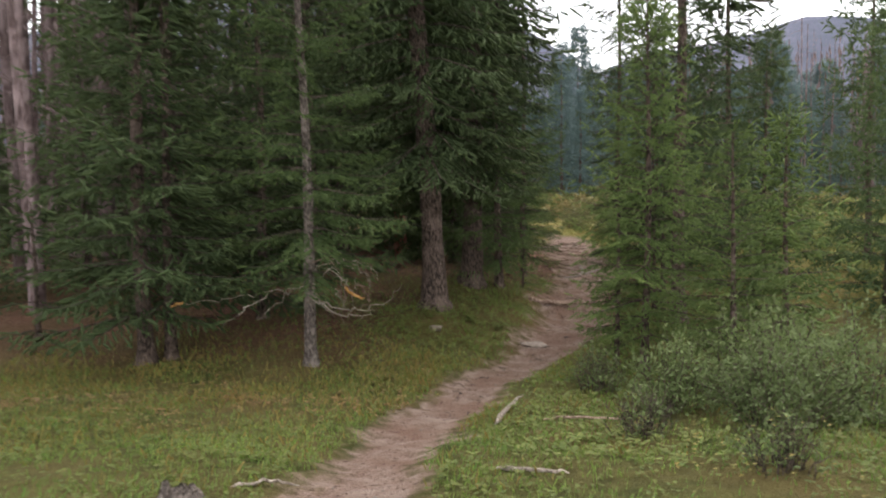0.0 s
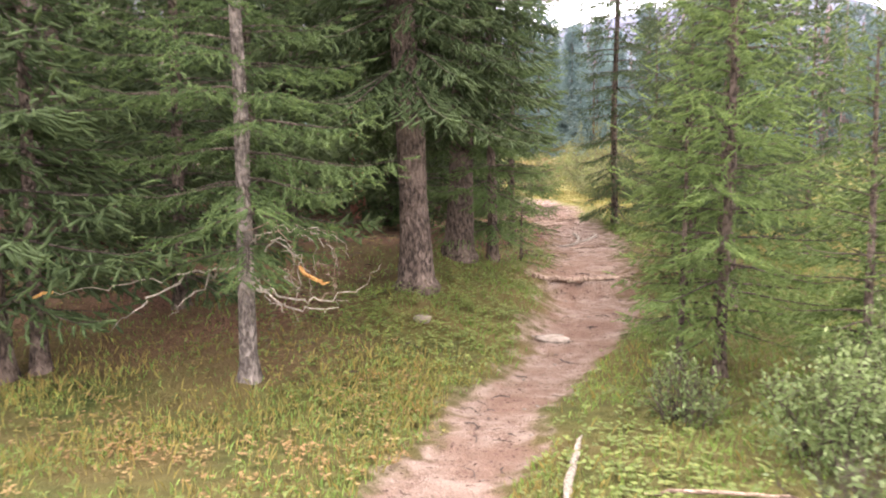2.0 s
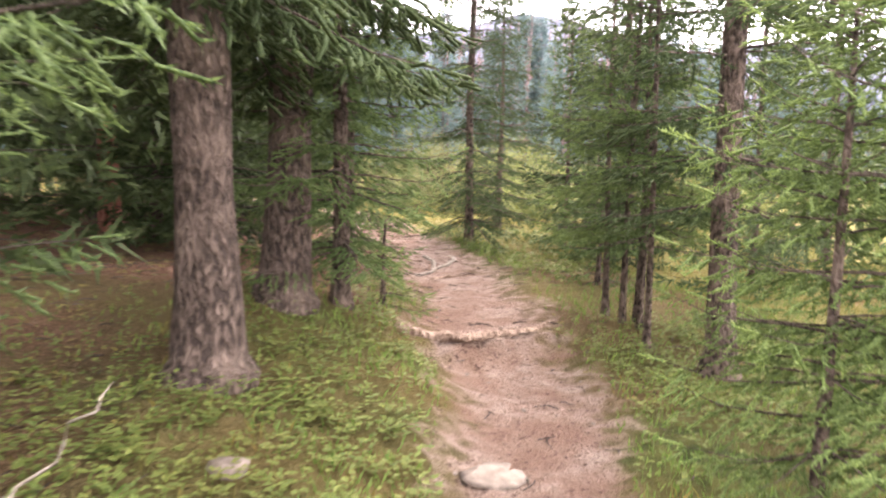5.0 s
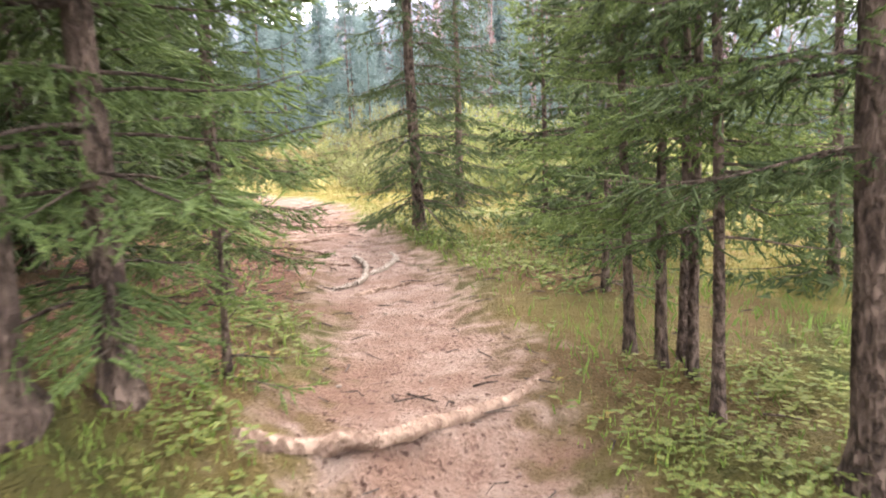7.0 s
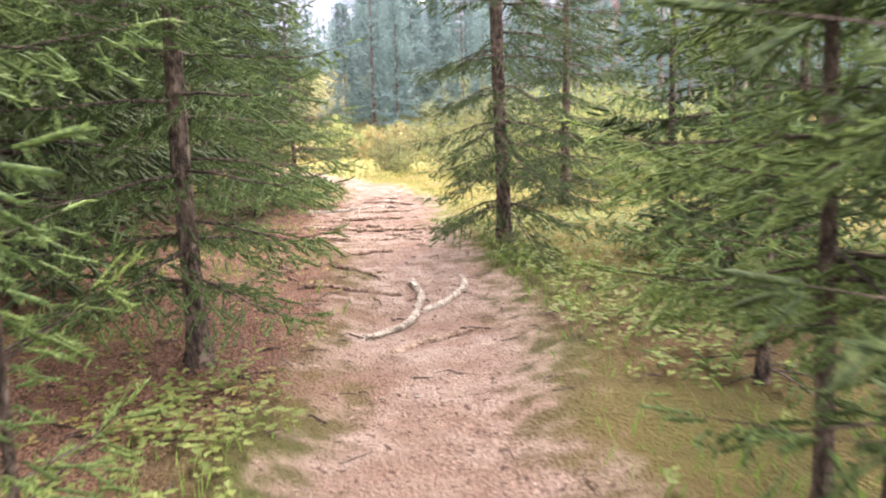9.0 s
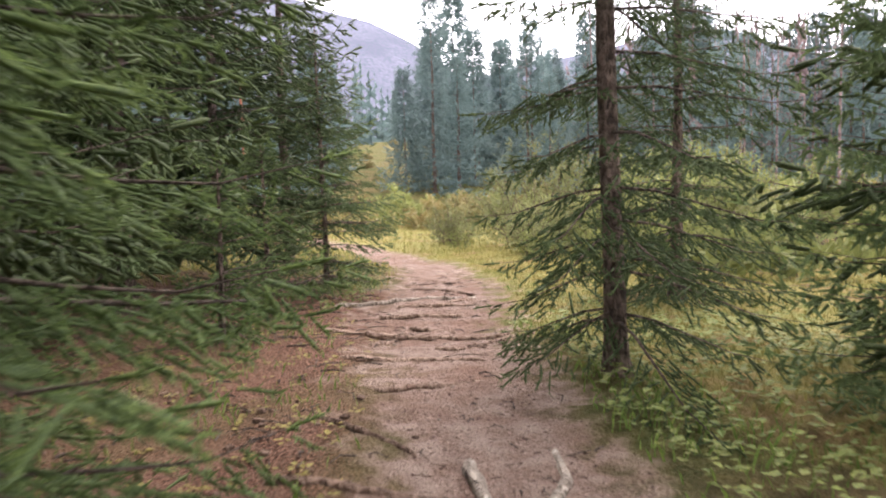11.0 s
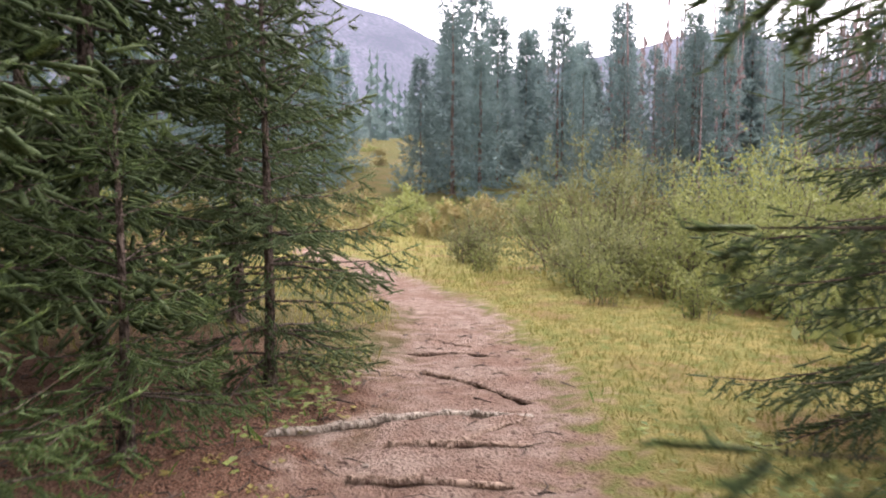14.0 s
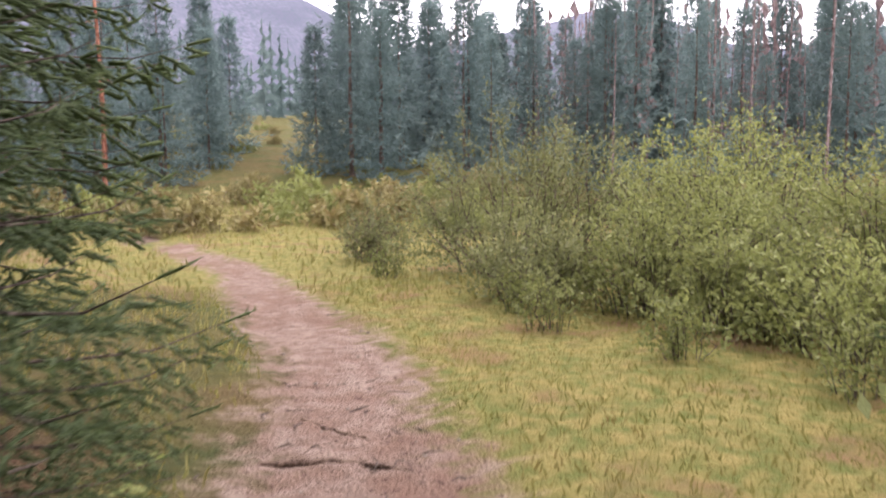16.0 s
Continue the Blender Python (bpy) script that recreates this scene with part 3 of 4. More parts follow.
wood_tree = spruce(-2.2, 13.5, 10, 2.1, 0.45, 0.1, 50, NEEDLE_DARK, BARK, 3.0, label="dark spruce inside the wood", group="spruces of the wood")
far_tree = spruce(7.6, 52, 9.5, 1.9, 0.1, 0.1, 51, NEEDLE_HAZED, BARK, 4.4, density=1.15, inner=1.0, label="tall spruce beyond the meadow, painted pale blue-green with haze", group="spruces beyond the meadow")
back_tree = spruce(10, 60, 11, 2.3, 0.1, 0.1, 52, NEEDLE_HAZED, BARK, 7.0, density=1.5, inner=1.0, label="tall spruce deep in the far wood, painted pale blue-green with haze", group="spruces beyond the meadow")
rng = np.random.default_rng(5)
spots = [(-4.2, 12.6), (-3.8, 15.0), (-0.4, 17.0), (-2.6, 18.8), (-5.8, 16.5), (-1.3, 20.6), (-3.6, 22.0), (-0.6, 24.2), (-5, 25), (-8, 20), (-1.0, 27), (-3.2, 28), (-6, 29), (-9.5, 25), (-11, 19), (-13, 22), (-12, 26), (-15, 18), (-16, 24), (-14, 30), (-9, 30), (-18, 28), (-19, 21)]
for px, py in spots:
    put(wood_tree, px, py, rng.uniform(0.75, 1.15), rng.uniform(0, 360))
for px, py, s in [(-6.3, 11.2, 0.3), (-7.6, 12.0, 0.38), (-5.4, 12.2, 0.42), (-8.8, 13.2, 0.4), (5.4, 13.6, 0.45), (4.9, 15.2, 0.4), (6.6, 12.0, 0.5), (8.0, 15.2, 0.7), (7.2, 10.0, 0.35), (9.5, 12.2, 0.6), (5.0, 16.9, 0.35)]:
    put(wood_tree, px, py, s, rng.uniform(0, 360), 0.3)
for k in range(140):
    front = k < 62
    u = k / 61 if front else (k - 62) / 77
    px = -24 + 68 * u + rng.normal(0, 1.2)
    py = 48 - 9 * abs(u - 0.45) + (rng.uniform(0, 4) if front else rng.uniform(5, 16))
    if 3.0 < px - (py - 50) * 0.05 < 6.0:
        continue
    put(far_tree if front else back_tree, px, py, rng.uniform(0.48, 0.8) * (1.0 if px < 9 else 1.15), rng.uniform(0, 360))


def snag(x, y, h, r, seed, bark):
    """A dead standing tree: tall bare trunk with broken side twigs."""
    g = np.random.default_rng(seed)
    top = tagged(new("dead_tree"), "tall bare dead trunk with broken twigs", "tree", "dead standing trees")
    zs = np.linspace(-0.2, h, 8)
    P = [np.stack([0.03 * h * np.sin(zs * 0.2 + seed) * zs / h, 0 * zs, zs], 1)]
    R = [r * (1 - 0.75 * zs / h)]
    V, F = tubes(P, R, 6)
    a = new("trunk", arrays_mesh("trunk", V, F, bark, True))
    a.parent = top
    P, R = [], []
    for i in range(30):
        z, az, ln = h * g.uniform(0.12, 0.97), g.random() * 6.283, g.uniform(0.25, 1.0) * 0.09 * h
        o = np.array([math.cos(az), math.sin(az), g.normal(-0.1, 0.3)])
        b = np.array([0.03 * h * math.sin(z * 0.2 + seed) * z / h, 0, z])
        P.append(np.stack([b, b + o * ln * 0.5, b + o * ln + np.array([0, 0, -0.1 * ln])]))
        R.append(np.array([0.1, 0.07, 0.03]) * r + 0.003)
    V, F = tubes(P, R, 3)
    c = tagged(new("twigs", arrays_mesh("twigs", V, F, bark, True)), kind="stuff")
    c.parent = top
    top.location = (x, y, float(level(x, y)))
    return top


dead = [snag(-7.5, 16.5, 12, 0.11, 1, BARK_DEAD), snag(-9.5, 15.0, 12, 0.11, 2, BARK_RED), snag(20, 52, 12, 0.09, 3, BARK_DEAD)]
for k in range(95):
    put(dead[k % 2 * 2], rng.uniform(-15, -5.0), rng.uniform(10.5, 24), rng.uniform(0.8, 1.2), rng.uniform(0, 360))
for k in range(50):
    put(dead[2], rng.uniform(15, 45), rng.uniform(46, 60), rng.uniform(0.5, 0.95), rng.uniform(0, 360))

put(dead[1], -1.0, 46.5, 0.8, 20)
put(dead[2], 23.3, 43.4, 0.85, 80)


def far_wood(label, spots, height, radius, mat, seed, limbs, slope=None):
    """Many far trees in one mesh: thin trunks with drooping limbs as slim blades."""
    g = np.random.default_rng(seed)
    V, F, T, off = [], [], [], 0
    for px, py in spots:
        h = height * g.uniform(0.65, 1.2)
        base = np.array([px, py, (slope(px, py) if slope else float(level(px, py))) - 0.3])
        az = g.random(limbs) * 6.283
        u = np.sort(g.uniform(0.06, 0.97, limbs))
        ln = radius * (1.05 - u) * g.uniform(0.6, 1.2, limbs)
        o = np.stack([np.cos(az), np.sin(az), np.zeros(limbs)], 1)
        p = base + np.array([0, 0, 1.0]) * (h * u)[:, None]
        w = np.array([0, 0, h * 0.045])
        v = np.stack([p - w, p + w, p + o * ln[:, None] + np.array([0, 0, -0.3]) * ln[:, None]], 1).reshape(-1, 3)
        tr = [base + np.array([math.cos(q), math.sin(q), 0]) * h * 0.011 for q in (0, 2.1, 4.2)] + [base + np.array([0, 0, h])]
        V += [v, np.array(tr)]
        F += [off + np.arange(limbs * 3).reshape(-1, 3), off + limbs * 3 + np.array([(0, 1, 3), (1, 2, 3), (2, 0, 3)])]
        T.append(np.full(limbs * 3 + 4, g.uniform(0, 1)))
        off += limbs * 3 + 4
    return tagged(new("far_wood", arrays_mesh("far_wood", np.concatenate(V), np.concatenate(F), mat, False, tone=np.concatenate(T))), label, "trees", kind="stuff")


def area(seed, n, x0, x1, y0, y1):
    g = np.random.default_rng(seed)
    return np.column_stack([g.uniform(x0, x1, n), g.uniform(y0, y1, n)])


far_wood("dense brown dead wood behind the spruces", area(81, 380, -42, -10, 24, 60), 11, 0.9, BARK_DEAD, 82, 16)
far_wood("grey dead trees on the far side of the meadow", area(83, 190, 17, 48, 50, 78), 9.5, 0.9, BARK_DEAD, 84, 16)
far_wood("small dark conifers on the slope beyond the meadow", area(85, 120, -14, 24, 84, 150), 8, 1.6, NEEDLE_HAZED, 86, 30)

# ---- willow bushes ----
for k, (bx, by, br, bh, n) in enumerate([(2.5, 6.1, 0.62, 0.75, 4600), (2.0, 7.0, 0.5, 0.7, 3200), (3.3, 6.5, 0.8, 0.95, 5000), (1.95, 4.75, 0.33, 0.35, 420), (3.0, 7.5, 0.8, 1.0, 4500), (1.5, 7.9, 0.35, 0.5, 900), (1.45, 5.9, 0.35, 0.4, 380)]):
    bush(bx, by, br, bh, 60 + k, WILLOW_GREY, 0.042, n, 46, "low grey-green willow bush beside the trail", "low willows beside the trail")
big = [(7.3, 30.6, 2.3, 2.7, 13000), (8.6, 27.8, 1.8, 2.3, 9000), (10.4, 29.6, 2.0, 2.4, 8000), (6.4, 28.0, 1.0, 1.1, 4000), (8.9, 25.4, 1.5, 1.6, 7000), (7.6, 24.7, 0.8, 0.9, 2600), (8.5, 24.0, 0.9, 1.1, 3000), (7.4, 25.6, 0.9, 1.0, 3500), (11.2, 26.5, 1.8, 1.8, 6000), (5.4, 33.2, 0.9, 1.2, 2200), (7.3, 27.0, 1.0, 1.2, 3500)]
for k, (bx, by, br, bh, n) in enumerate(big):
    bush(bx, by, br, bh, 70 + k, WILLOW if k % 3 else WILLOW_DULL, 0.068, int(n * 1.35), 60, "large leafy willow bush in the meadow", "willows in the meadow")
for k, (bx, by, br, bh) in enumerate([(5.9, 26.4, 0.4, 0.6), (6.3, 24.7, 0.35, 0.55), (6.9, 23.7, 0.4, 0.65), (6.0, 27.3, 0.45, 0.7), (5.2, 30.6, 0.4, 0.6), (7.0, 22.4, 0.35, 0.6)]):
    bush(bx, by, br, bh, 100 + k, WILLOW, 0.055, 700, 16, "low willow shoots at the meadow edge", "willow shoots in the meadow")
gold_bush = bush(6.0, 40.5, 1.6, 1.1, 90, WILLOW_GOLD, 0.2, 900, 14, "golden autumn willow bush across the meadow", "autumn willows across the meadow")
green_bush = bush(9.0, 38.5, 1.7, 1.2, 91, WILLOW, 0.2, 900, 14, "green willow bush across the meadow", "autumn willows across the meadow")
for k in range(44):
    px = -14 + 44 * k / 43 + rng.normal(0, 0.8)
    put(gold_bush if k % 5 < 3 else green_bush, px, 40 + rng.uniform(-1.5, 6) - 0.12 * max(px - 8, 0), rng.uniform(0.7, 1.2), rng.uniform(0, 360))
for k in range(22):
    put(gold_bush if k % 3 else green_bush, rng.uniform(-2, 9), 48 + 2 * k, rng.uniform(0.4, 0.75), rng.uniform(0, 360))
for px, py in [(8.5, 19.5), (9.2, 17.5), (8.0, 22.3), (10.5, 21), (7.6, 13.2), (9.8, 9.5), (12, 14)]:
    put(green_bush, px, py, rng.uniform(0.6, 1.0), rng.uniform(0, 360))


# ---- grass and low plants ----
def scatter(g, n, x0, x1, y0, y1, keep):
    p = np.column_stack([g.uniform(x0, x1, n), g.uniform(y0, y1, n)])
    return p[g.random(n) < keep(p[:, 0], p[:, 1])]


def open_turf(x, y):
    return np.clip((0.5 - trail(x, y)) / 0.18, 0, 1) * (1 - 0.93 * duff_share(x, y)) * (1 - meadow_share(x, y)) * np.clip(0.65 + 0.6 * wander(x, y, 1.7), 0.12, 1)


def dry_turf(x, y):
    return np.clip(open_turf(x, y), 0, 1) * np.clip((y - 6.2 + wander(x, y, 1.1)) / 1.5, 0.12, 1) * np.clip((10.3 - y) / 1.0, 0.12, 1) * np.clip((0.9 - x) / 0.8, 0.2, 1)


def meadow_grass(x, y):
    return meadow_share(x, y) * np.clip((0.46 - trail(x, y)) / 0.15, 0, 1)


blades("grass", "short green grass beside the dirt trail", scatter(rng, 90000, -5, 5, 2.6, 12.5, open_turf), 0.055, 0.009, GRASS_GREEN, 1)
blades("dry_grass", "dry golden grass under the spruces", scatter(rng, 64000, -5, 4.5, 4.5, 12.5, dry_turf), 0.085, 0.010, GRASS_DRY, 2)
blades("grass", "thin green grass between trail and trees", scatter(rng, 42000, 0.5, 9, 12.5, 22, open_turf), 0.08, 0.008, GRASS_GREEN, 3)
blades("meadow_grass", "yellow-green meadow grass", scatter(rng, 66000, 2.5, 10, 11, 30, meadow_grass), 0.055, 0.009, GRASS_MEADOW, 4)
blades("meadow_grass", "tall yellow meadow grass in the distance", scatter(rng, 14000, -14, 24, 28, 46, meadow_grass), 0.15, 0.03, GRASS_MEADOW, 5)
blades("grass", "mixed grass at the end of the wood", scatter(rng, 16000, -4, 4, 23, 36, open_turf), 0.1, 0.016, GRASS_MEADOW, 6)


def herbs(name, label, spots, size, height, mat, seed):
    """Low leafy plants: a few oval leaves on short stalks at each spot."""
    g = np.random.default_rng(seed)
    n = len(spots) * 5
    p = np.repeat(spots, 5, 0)
    az = g.random(n) * 6.283
    o = np.stack([np.cos(az), np.sin(az), np.zeros(n)], 1)
    s = np.stack([-np.sin(az), np.cos(az), np.zeros(n)], 1)
    ln = size * g.uniform(0.6, 1.3, n)[:, None]
    base = np.column_stack([p, level(p[:, 0], p[:, 1])]) + o * ln * 0.25 + np.array([0, 0, 1]) * (height * g.uniform(0.2, 1.1, n))[:, None]
    rise = np.array([0, 0, 1.0]) * (ln * g.uniform(-0.1, 0.45, n)[:, None])
    V = np.stack([base, base + o * ln * 0.5 + s * ln * 0.33 + rise * 0.7, base + o * ln + rise * 0.6, base + o * ln * 0.5 - s * ln * 0.33 + rise * 0.7], 1).reshape(-1, 3)
    t = np.repeat(np.clip(g.normal(0.5, 0.25, n), 0, 1), 4)
    return tagged(new(name, arrays_mesh(name, V, np.arange(n * 4).reshape(-1, 4), mat, False, tone=t)), label, "plants", kind="stuff")


def patch(*spots):
    def keep(x, y):
        k = 0 * x
        for cx, cy, rx, ry in spots:
            k = np.maximum(k, np.exp(-(((x - cx) / rx) ** 2 + ((y - cy) / ry) ** 2)))
        return k * np.clip((0.47 - trail(x, y)) / 0.12, 0, 1)
    return keep


herbs("low_plants", "low leafy green plants on the forest floor", scatter(rng, 12000, -2.5, 4.5, 8.5, 15.5, patch((0.3, 10.6, 1.0, 1.1), (-0.8, 10.2, 0.9, 0.9), (1.15, 12.2, 0.25, 1.0), (2.9, 11.4, 0.5, 0.9), (3.7, 12.2, 0.6, 0.5), (1.55, 14.2, 0.3, 0.6), (3.75, 14.7, 0.25, 0.6))), 0.045, 0.08, HERB, 21)
herbs("clover", "clover and short weeds in the grass", scatter(rng, 13000, -4.5, 4, 2.8, 9, lambda x, y: 0.45 * open_turf(x, y)), 0.036, 0.05, HERB, 22)
herbs("low_plants", "leafy plants at the meadow edge", scatter(rng, 5200, 2.2, 8, 14, 24, patch((4.2, 17.5, 0.9, 2.2), (2.6, 21.9, 0.5, 0.9), (5.2, 18.2, 0.8, 1.5))), 0.055, 0.1, HERB, 23)
herbs("fallen_leaves", "dry yellow and red fallen leaves under the trees", scatter(rng, 5200, -4.5, 2.8, 7.6, 22, lambda x, y: np.clip(duff_share(x, y) * 0.6 + 0.5 * np.exp(-((y - 8.6) / 0.9) ** 2) * (x < 0.3), 0, 1) * (trail(x, y) < 0.5)), 0.035, 0.012, GRASS_DRY, 24)


def leaf_fall(x, y):
    return np.exp(-((y - 8.3 - 0.25 * x) / 1.1) ** 2) * np.clip((0.1 - x) / 0.8, 0, 1) * (trail(x, y) < 0.5) * np.clip(0.6 + 0.8 * wander(x, y, 1.9, 3), 0.1, 1)


herbs("fallen_leaves", "tan and yellow leaf litter in the grass", scatter(rng, 4200, -5, 0.3, 6.0, 11, leaf_fall), 0.034, 0.045, LEAF_LITTER, 25)
herbs("clover", "broad fresh green weeds along the trail edge", scatter(rng, 500, 0.2, 2.2, 4.6, 8.2, patch((0.9, 6.9, 0.5, 0.9), (1.3, 5.6, 0.7, 0.7))), 0.045, 0.06, HERB, 26)


# ---- roots, stones, dead wood ----
def limb(pts, r0, r1, sides=7, sub=6, jitter=0.012, seed=0):
    """A knotty tapered length of wood through the points."""
    g = np.random.default_rng(seed)
    pts = np.asarray(pts, float)
    s = np.linspace(0, len(pts) - 1, (len(pts) - 1) * sub + 1)
    c = np.stack([np.interp(s, np.arange(len(pts)), pts[:, k]) for k in range(3)], 1)
    for _ in range(3):
        c[1:-1] = (c[:-2] + 2 * c[1:-1] + c[2:]) / 4
    c[1:-1] += g.normal(0, jitter, c[1:-1].shape)
    rad = np.linspace(r0, r1, len(c)) * g.uniform(0.9, 1.1, len(c))
    rad[0] *= 0.4
    rad[-1] *= 0.3
    return c, rad


def tree_root(pts, r, seed, mat=None, lift=0.35):
    g = [(px, py, float(level(px, py)) + r * lift) for px, py in pts]
    g[0] = (g[0][0], g[0][1], g[0][2] - r * 1.6)
    g[-1] = (g[-1][0], g[-1][1], g[-1][2] - r * 1.6)
    c, rad = limb(g, r, r * 0.6, 7, 7, 0.005, seed)
    c[1:-1, 2] = np.maximum(c[1:-1, 2], level(c[1:-1, 0], c[1:-1, 1]) + r * 0.05)
    V, F = tubes([c], [rad], 8)
    return tagged(new("tree_root", arrays_mesh("tree_root", V, F, mat or ROOT, True)), "worn tree root lying across the dirt trail", "root", "roots across the trail")


ROOTS = [
    (((1.2, 12.4), (1.5, 12.38), (1.9, 12.45), (2.3, 12.6), (2.8, 12.85)), 0.045, ROOT),
    (((2.82, 16.7), (2.84, 16.3), (2.74, 15.95), (2.6, 15.65), (2.3, 15.45)), 0.032, BLEACHED),
    (((2.76, 15.95), (3.0, 16.15), (3.18, 16.4), (3.22, 16.8)), 0.03, BLEACHED),
    (((2.4, 15.15), (2.7, 15.35), (3.05, 15.55)), 0.028, ROOT),
    (((2.0, 16.55), (2.33, 16.44), (2.75, 16.35)), 0.025, ROOT_DARK),
    (((2.2, 17.25), (2.45, 17.0), (2.65, 16.75)), 0.02, ROOT_DARK),
    (((2.4, 17.9), (2.8, 17.8), (3.2, 17.9)), 0.022, ROOT),
    (((2.3, 18.6), (2.75, 18.5), (3.3, 18.45)), 0.024, ROOT),
    (((2.2, 20.0), (2.55, 19.75), (2.9, 19.55), (3.3, 19.3), (3.65, 19.2)), 0.035, ROOT),
    (((2.55, 19.1), (2.75, 19.45), (2.8, 19.7)), 0.022, ROOT),
    (((2.95, 20.1), (3.1, 19.85), (3.3, 19.65)), 0.028, ROOT),
    (((2.7, 20.65), (3.05, 20.55), (3.5, 20.42)), 0.028, ROOT),
    (((2.9, 21.0), (3.25, 20.95), (3.7, 20.88)), 0.026, ROOT),
    (((3.2, 20.9), (3.5, 21.15), (3.75, 21.35)), 0.02, ROOT),
    (((2.3, 21.15), (2.7, 21.3), (3.05, 21.43), (3.45, 21.45), (3.8, 21.35)), 0.03, BLEACHED),
    (((3.25, 22.7), (3.5, 22.3), (3.65, 21.95), (3.85, 21.6)), 0.024, ROOT_DARK),
    (((3.2, 23.6), (3.6, 23.5), (4.0, 23.15)), 0.022, ROOT_DARK),
    (((3.5, 24.3), (3.65, 24.05), (3.85, 23.8)), 0.018, ROOT_DARK),
    (((3.0, 19.0), (3.15, 18.85), (3.4, 18.9)), 0.02, ROOT),
]
for k, (pts, r, mat) in enumerate(ROOTS):
    tree_root(pts, r, 200 + k, mat)


def stone(x, y, sx, sy, sz, seed, label, sink=0.35, turn=0.0):
    bm = bmesh.new()
    bmesh.ops.create_icosphere(bm, subdivisions=2, radius=1.0)
    for v in bm.verts:
        n = 1 + 0.35 * noise.noise(v.co * 1.3 + Vector((seed * 3.1, seed, 0))) + 0.12 * noise.noise(v.co * 4 + Vector((seed, 0, 0)))
        v.co = Vector((v.co.x * sx * n, v.co.y * sy * n, max(min(v.co.z * 1.3, 0.75), -1) * sz * (0.8 + 0.2 * n)))
    me = bpy.data.meshes.new("stone")
    bm.to_mesh(me)
    bm.free()
    for p in me.polygons:
        p.use_smooth = True
    me.materials.append(STONE)
    ob = tagged(new("stone", me), label, "stone", "stones")
    ob.matrix_world = pose(x, y, float(level(x, y)) + sz * sink, 3, 2, turn)
    return ob


stone(1.2, 10.5, 0.2, 0.14, 0.022, 1, "flat pale stone set in the dirt trail", 0.0, 15)
stone(-0.1, 10.22, 0.08, 0.06, 0.06, 2, "small pale stone among low plants", 0.25)
pebble_at = scatter(rng, 900, -1, 4.8, 3.5, 30, lambda x, y: (trail(x, y) > 0.52) * 0.9)
for k, (px, py) in enumerate(pebble_at[:150]):
    q = float(rng.uniform(0.3, 1.0))
    if k < 6:
        first = stone(px, py, 0.018, 0.014, 0.008, 10 + k, "small pale pebble on the dirt trail", 0.2)
        first["group"] = "pebbles on the trail"
    else:
        copy_thing(first, pose(px, py, float(level(px, py)) + 0.004, 0, 0, rng.uniform(0, 360))).scale = (q, q, q)


def stick(pts, r, seed, name, label, mat, cat="stick"):
    c, rad = limb(pts, r, r * 0.5, 6, 5, 0.006, seed)
    V, F = tubes([c], [rad], 7)
    return tagged(new(name, arrays_mesh(name, V, F, mat, True)), label, cat)


def on_ground(x, y, up):
    return (x, y, float(level(x, y)) + up)


stick([on_ground(0.44, 6.6, 0.03), on_ground(0.6, 7.1, 0.05), on_ground(0.76, 7.58, 0.03)], 0.025, 1, "fallen_branch", "bleached piece of dead wood in the grass", BLEACHED)
stick([on_ground(0.83, 6.62, 0.03), on_ground(1.15, 6.5, 0.06), on_ground(1.5, 6.35, 0.04)], 0.013, 2, "fallen_branch", "thin fallen stick in green grass", ROOT)
stick([on_ground(0.35, 5.0, 0.02), on_ground(0.55, 4.85, 0.04), on_ground(0.75, 4.75, 0.03)], 0.018, 3, "fallen_branch", "short bleached dead branch in the grass", BLEACHED)
stick([on_ground(-1.15, 4.6, 0.02), on_ground(-0.95, 4.72, 0.05), on_ground(-0.8, 4.75, 0.04)], 0.012, 4, "fallen_branch", "pale broken stick in the grass", BLEACHED)
twig_at = scatter(rng, 2600, -1.5, 4.5, 7, 25, lambda x, y: np.maximum(duff_share(x, y), (trail(x, y) > 0.5) * 0.35))
P, R = [], []
for px, py in twig_at:
    a, ln = rng.random() * 6.283, rng.uniform(0.04, 0.2)
    z = float(level(px, py)) + 0.008
    P.append(np.array([(px, py, z), (px + 0.5 * ln * math.cos(a), py + 0.5 * ln * math.sin(a), z + 0.012), (px + ln * math.cos(a + 0.3), py + ln * math.sin(a + 0.3), z)]))
    R.append(np.array([0.004, 0.0035, 0.002]) * rng.uniform(0.7, 1.6))
V, F = tubes(P, R, 4)
tagged(new("twig_litter", arrays_mesh("twig_litter", V, F, TWIG, True)), "fallen twigs and bark bits on the ground", "twigs", kind="stuff")


def stump(x, y, r, h, seed):
    top = tagged(new("tree_stump"), "small weathered broken stump in the grass", "stump")
    P, R = [], []
    g = np.random.default_rng(seed)
    for i in range(9):
        a = i * 0.7 + g.normal(0, 0.2)
        P.append(np.array([(r * math.cos(a) * 1.3, r * math.sin(a) * 1.3, -0.06), (r * math.cos(a) * 0.7, r * math.sin(a) * 0.7, h * 0.5), (r * math.cos(a) * 0.75, r * math.sin(a) * 0.6, h * g.uniform(0.7, 1.3))]))
        R.append(np.array([0.5, 0.42, 0.15]) * r)
    V, F = tubes(P, R, 6)
    body = tagged(new("splinters", arrays_mesh("splinters", V, F, BARK_GREY, True)), kind="stuff")
    body.parent = top
    top.location = (x, y, float(level(x, y)))


stump(-1.35, 4.35, 0.1, 0.1, 5)


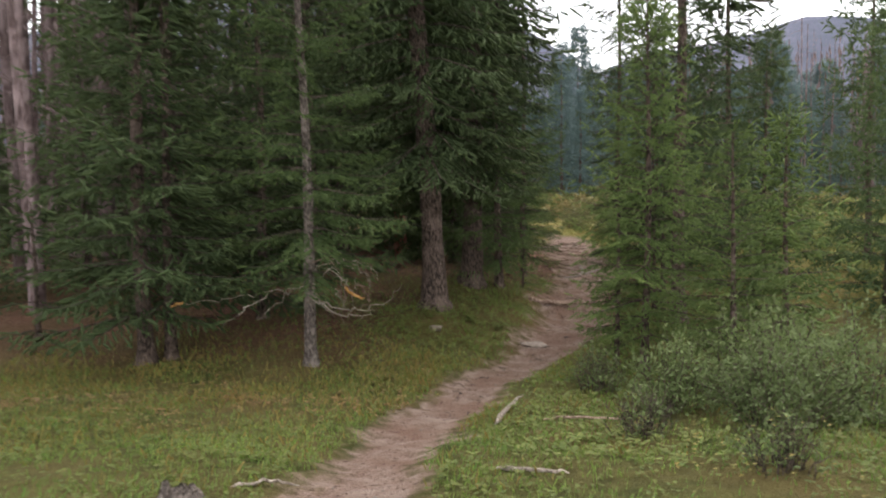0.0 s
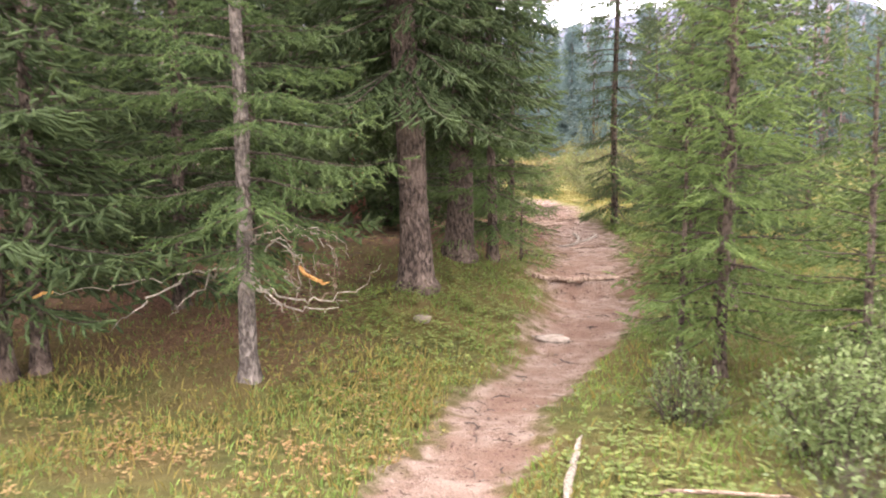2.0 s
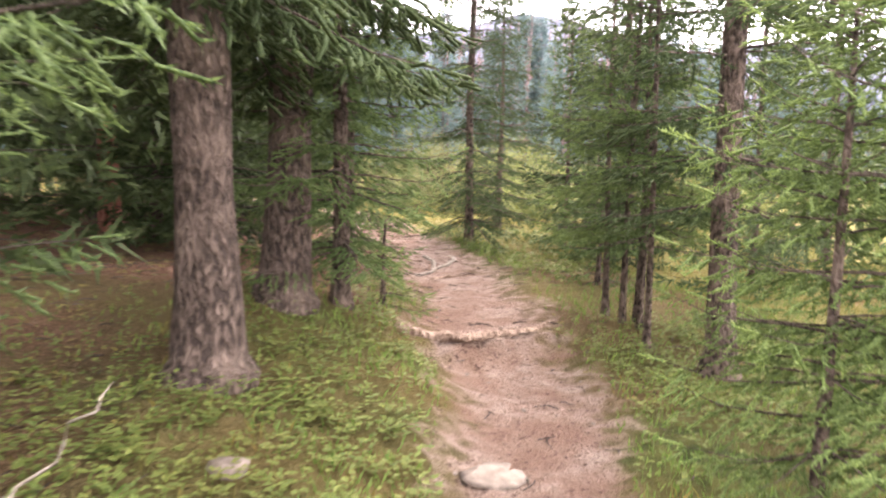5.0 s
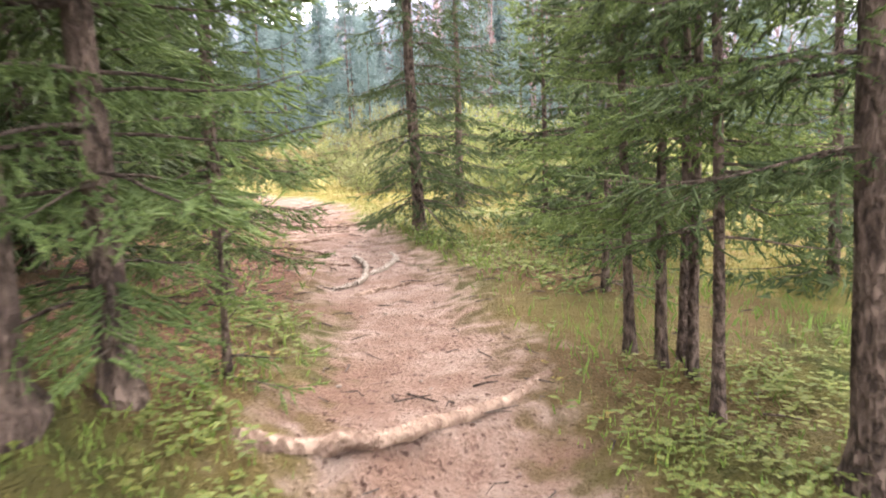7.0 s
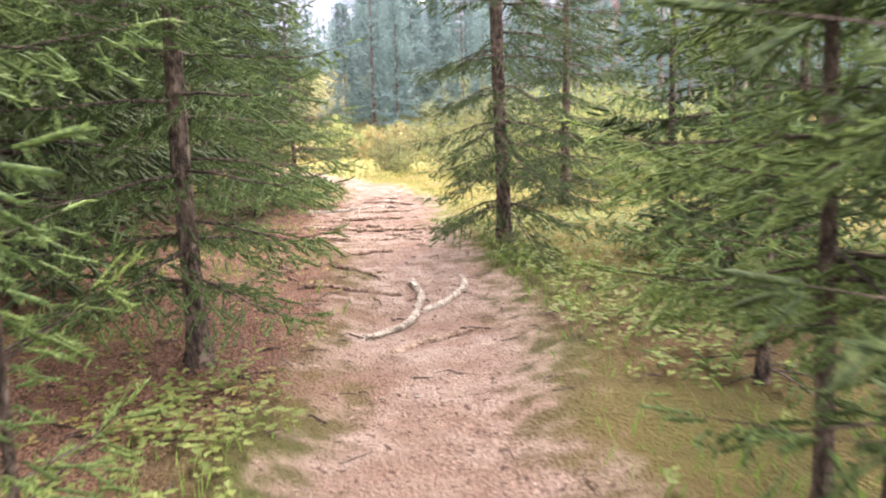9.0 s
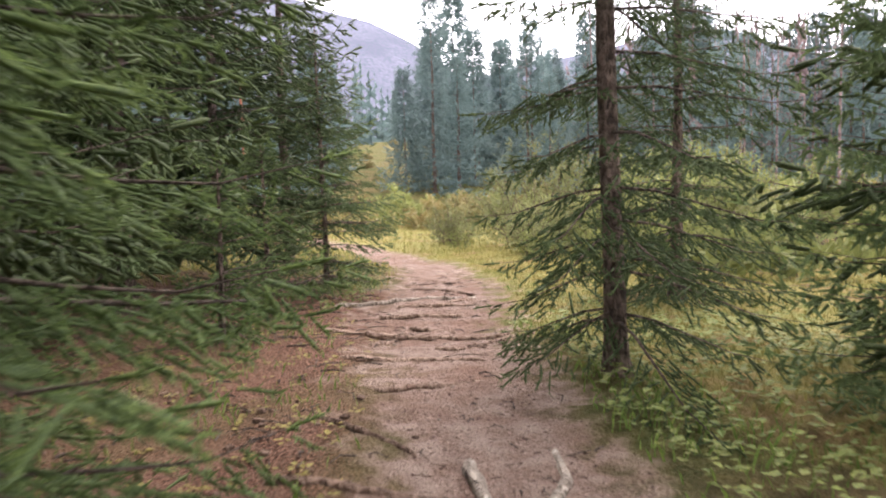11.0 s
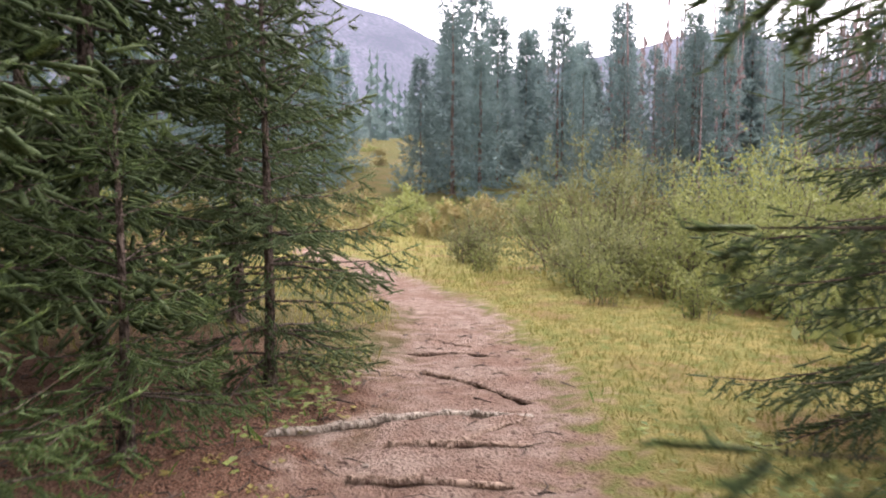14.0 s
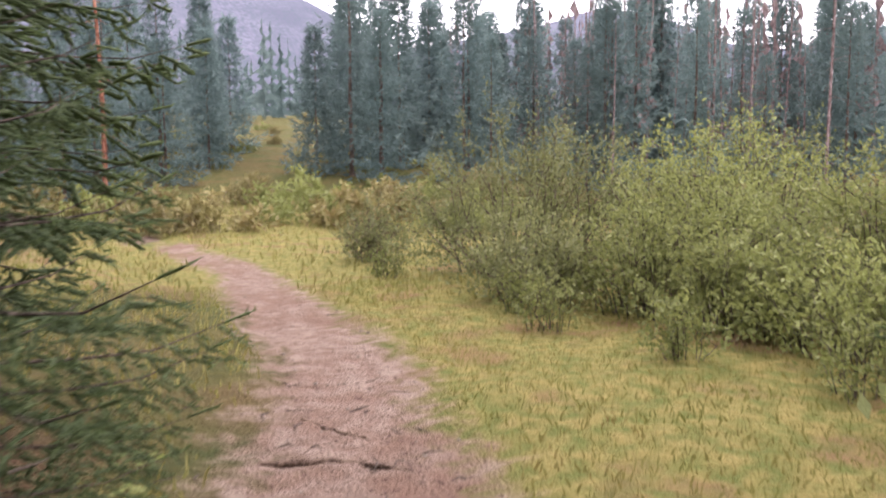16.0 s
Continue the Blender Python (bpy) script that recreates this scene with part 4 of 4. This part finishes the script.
def dead_branches(tree, x, y):
    """Bleached bare branches low on the slender spruce, one torn open."""
    z0 = float(level(x, y))
    runs = [
        [(0, 0, 0.85), (-0.45, -0.05, 0.8), (-0.95, -0.1, 0.72), (-1.4, -0.1, 0.7)],
        [(-0.45, -0.05, 0.8), (-0.7, -0.15, 0.6), (-0.98, -0.2, 0.42)],
        [(-0.25, 0.15, 0.8), (-0.4, -0.1, 0.66), (-0.55, -0.2, 0.5)],
        [(0, 0, 0.75), (0.25, -0.15, 0.62), (0.55, -0.2, 0.6), (0.85, -0.1, 0.68), (1.0, 0, 0.85)],
        [(0, 0, 0.72), (0.3, -0.3, 0.58), (0.6, -0.3, 0.55), (0.75, -0.2, 0.6)],
        [(0, 0, 1.0), (0.2, -0.2, 1.12), (0.5, -0.25, 1.15), (0.72, -0.2, 1.05), (0.76, -0.15, 0.9)],
        [(0, 0, 1.1), (0.22, -0.1, 1.2), (0.35, -0.15, 0.95), (0.38, -0.15, 0.72)],
        [(0, 0, 0.95), (0.25, -0.25, 1.05), (0.42, -0.3, 0.9), (0.4, -0.3, 0.68)],
        [(0, 0, 1.05), (0.35, 0.1, 1.12), (0.62, 0.1, 1.1), (0.72, 0.05, 0.92)],
        [(0.5, -0.25, 1.15), (0.62, -0.3, 1.02), (0.66, -0.3, 0.85)],
        [(0.55, -0.2, 0.6), (0.68, -0.3, 0.72), (0.7, -0.3, 0.86)],
        [(0, 0, 0.9), (0.1, -0.35, 0.85), (0.2, -0.55, 0.7), (0.35, -0.6, 0.6)],
    ]
    # curled dry twigs in a tangle
    g = np.random.default_rng(77)
    for _ in range(9):
        a, b, c = g.uniform(0.12, 0.6), g.uniform(-0.35, 0.05), g.uniform(0.75, 1.15)
        w, drop = g.uniform(0.08, 0.3), g.uniform(0.15, 0.42)
        runs.append([(a, b, c), (a + w * 0.6, b - 0.06, c + g.uniform(-0.02, 0.08)), (a + w, b - 0.1, c - drop * 0.45), (a + w * g.uniform(0.5, 1.1), b - 0.12, c - drop)])
    for k, run in enumerate(runs):
        c, rad = limb([(a, b, c + 0.03) for a, b, c in run], 0.011 if k < 5 else 0.007 if k < 12 else 0.0045, 0.002, 5, 6, 0.018, 300 + k)
        V, F = tubes([c], [rad], 6)
        ob = tagged(new("dead_branch", arrays_mesh("dead_branch", V, F, BLEACHED if k % 2 or k < 5 else ROOT, True)), "bare bleached dead branch")
        ob.parent = tree
    for run, r in (([(0.4, -0.25, 0.9), (0.5, -0.27, 0.8), (0.62, -0.28, 0.78)], 0.018), ([(-1.38, -0.1, 0.72), (-1.45, -0.1, 0.71), (-1.52, -0.1, 0.69)], 0.016)):
        c, rad = limb(run, r, r * 0.6, 6, 4, 0.008, 7)
        V, F = tubes([c], [rad], 6)
        ob = tagged(new("torn_wood", arrays_mesh("torn_wood", V, F, ORANGE_WOOD, True)), "torn orange heartwood")
        ob.parent = tree


dead_branches(slender, -1.44, 8.96)
herbs("yellow_flowers", "small yellow flowers in the grass", scatter(rng, 60, 1.3, 3.2, 4.2, 5.6, lambda x, y: 0.5 + 0 * x), 0.03, 0.22, GRASS_DRY, 31)


def clods(x, y, r, n, seed):
    """A patch of dark broken earth on the trail."""
    g = np.random.default_rng(seed)
    bm = bmesh.new()
    for _ in range(n):
        a, d, q = g.random() * 6.283, r * math.sqrt(g.random()), g.uniform(0.008, 0.024)
        px, py = x + d * math.cos(a) * 1.5, y + d * math.sin(a)
        bmesh.ops.create_icosphere(bm, subdivisions=1, radius=q, matrix=Matrix.Translation((px, py, float(level(px, py)) + q * 0.4)) @ Matrix.Diagonal((1.3, 1, 0.7, 1)))
    for w in bm.verts:
        w.co += Vector(g.normal(0, 0.003, 3))
    me = bpy.data.meshes.new("earth_clods")
    bm.to_mesh(me)
    bm.free()
    me.materials.append(ROOT_DARK)
    return tagged(new("earth_clods", me), "dark broken clods of earth on the trail", "soil", kind="stuff")


clods(3.5, 18.95, 0.16, 60, 8)
clods(1.6, 17.2, 0.8, 60, 10)
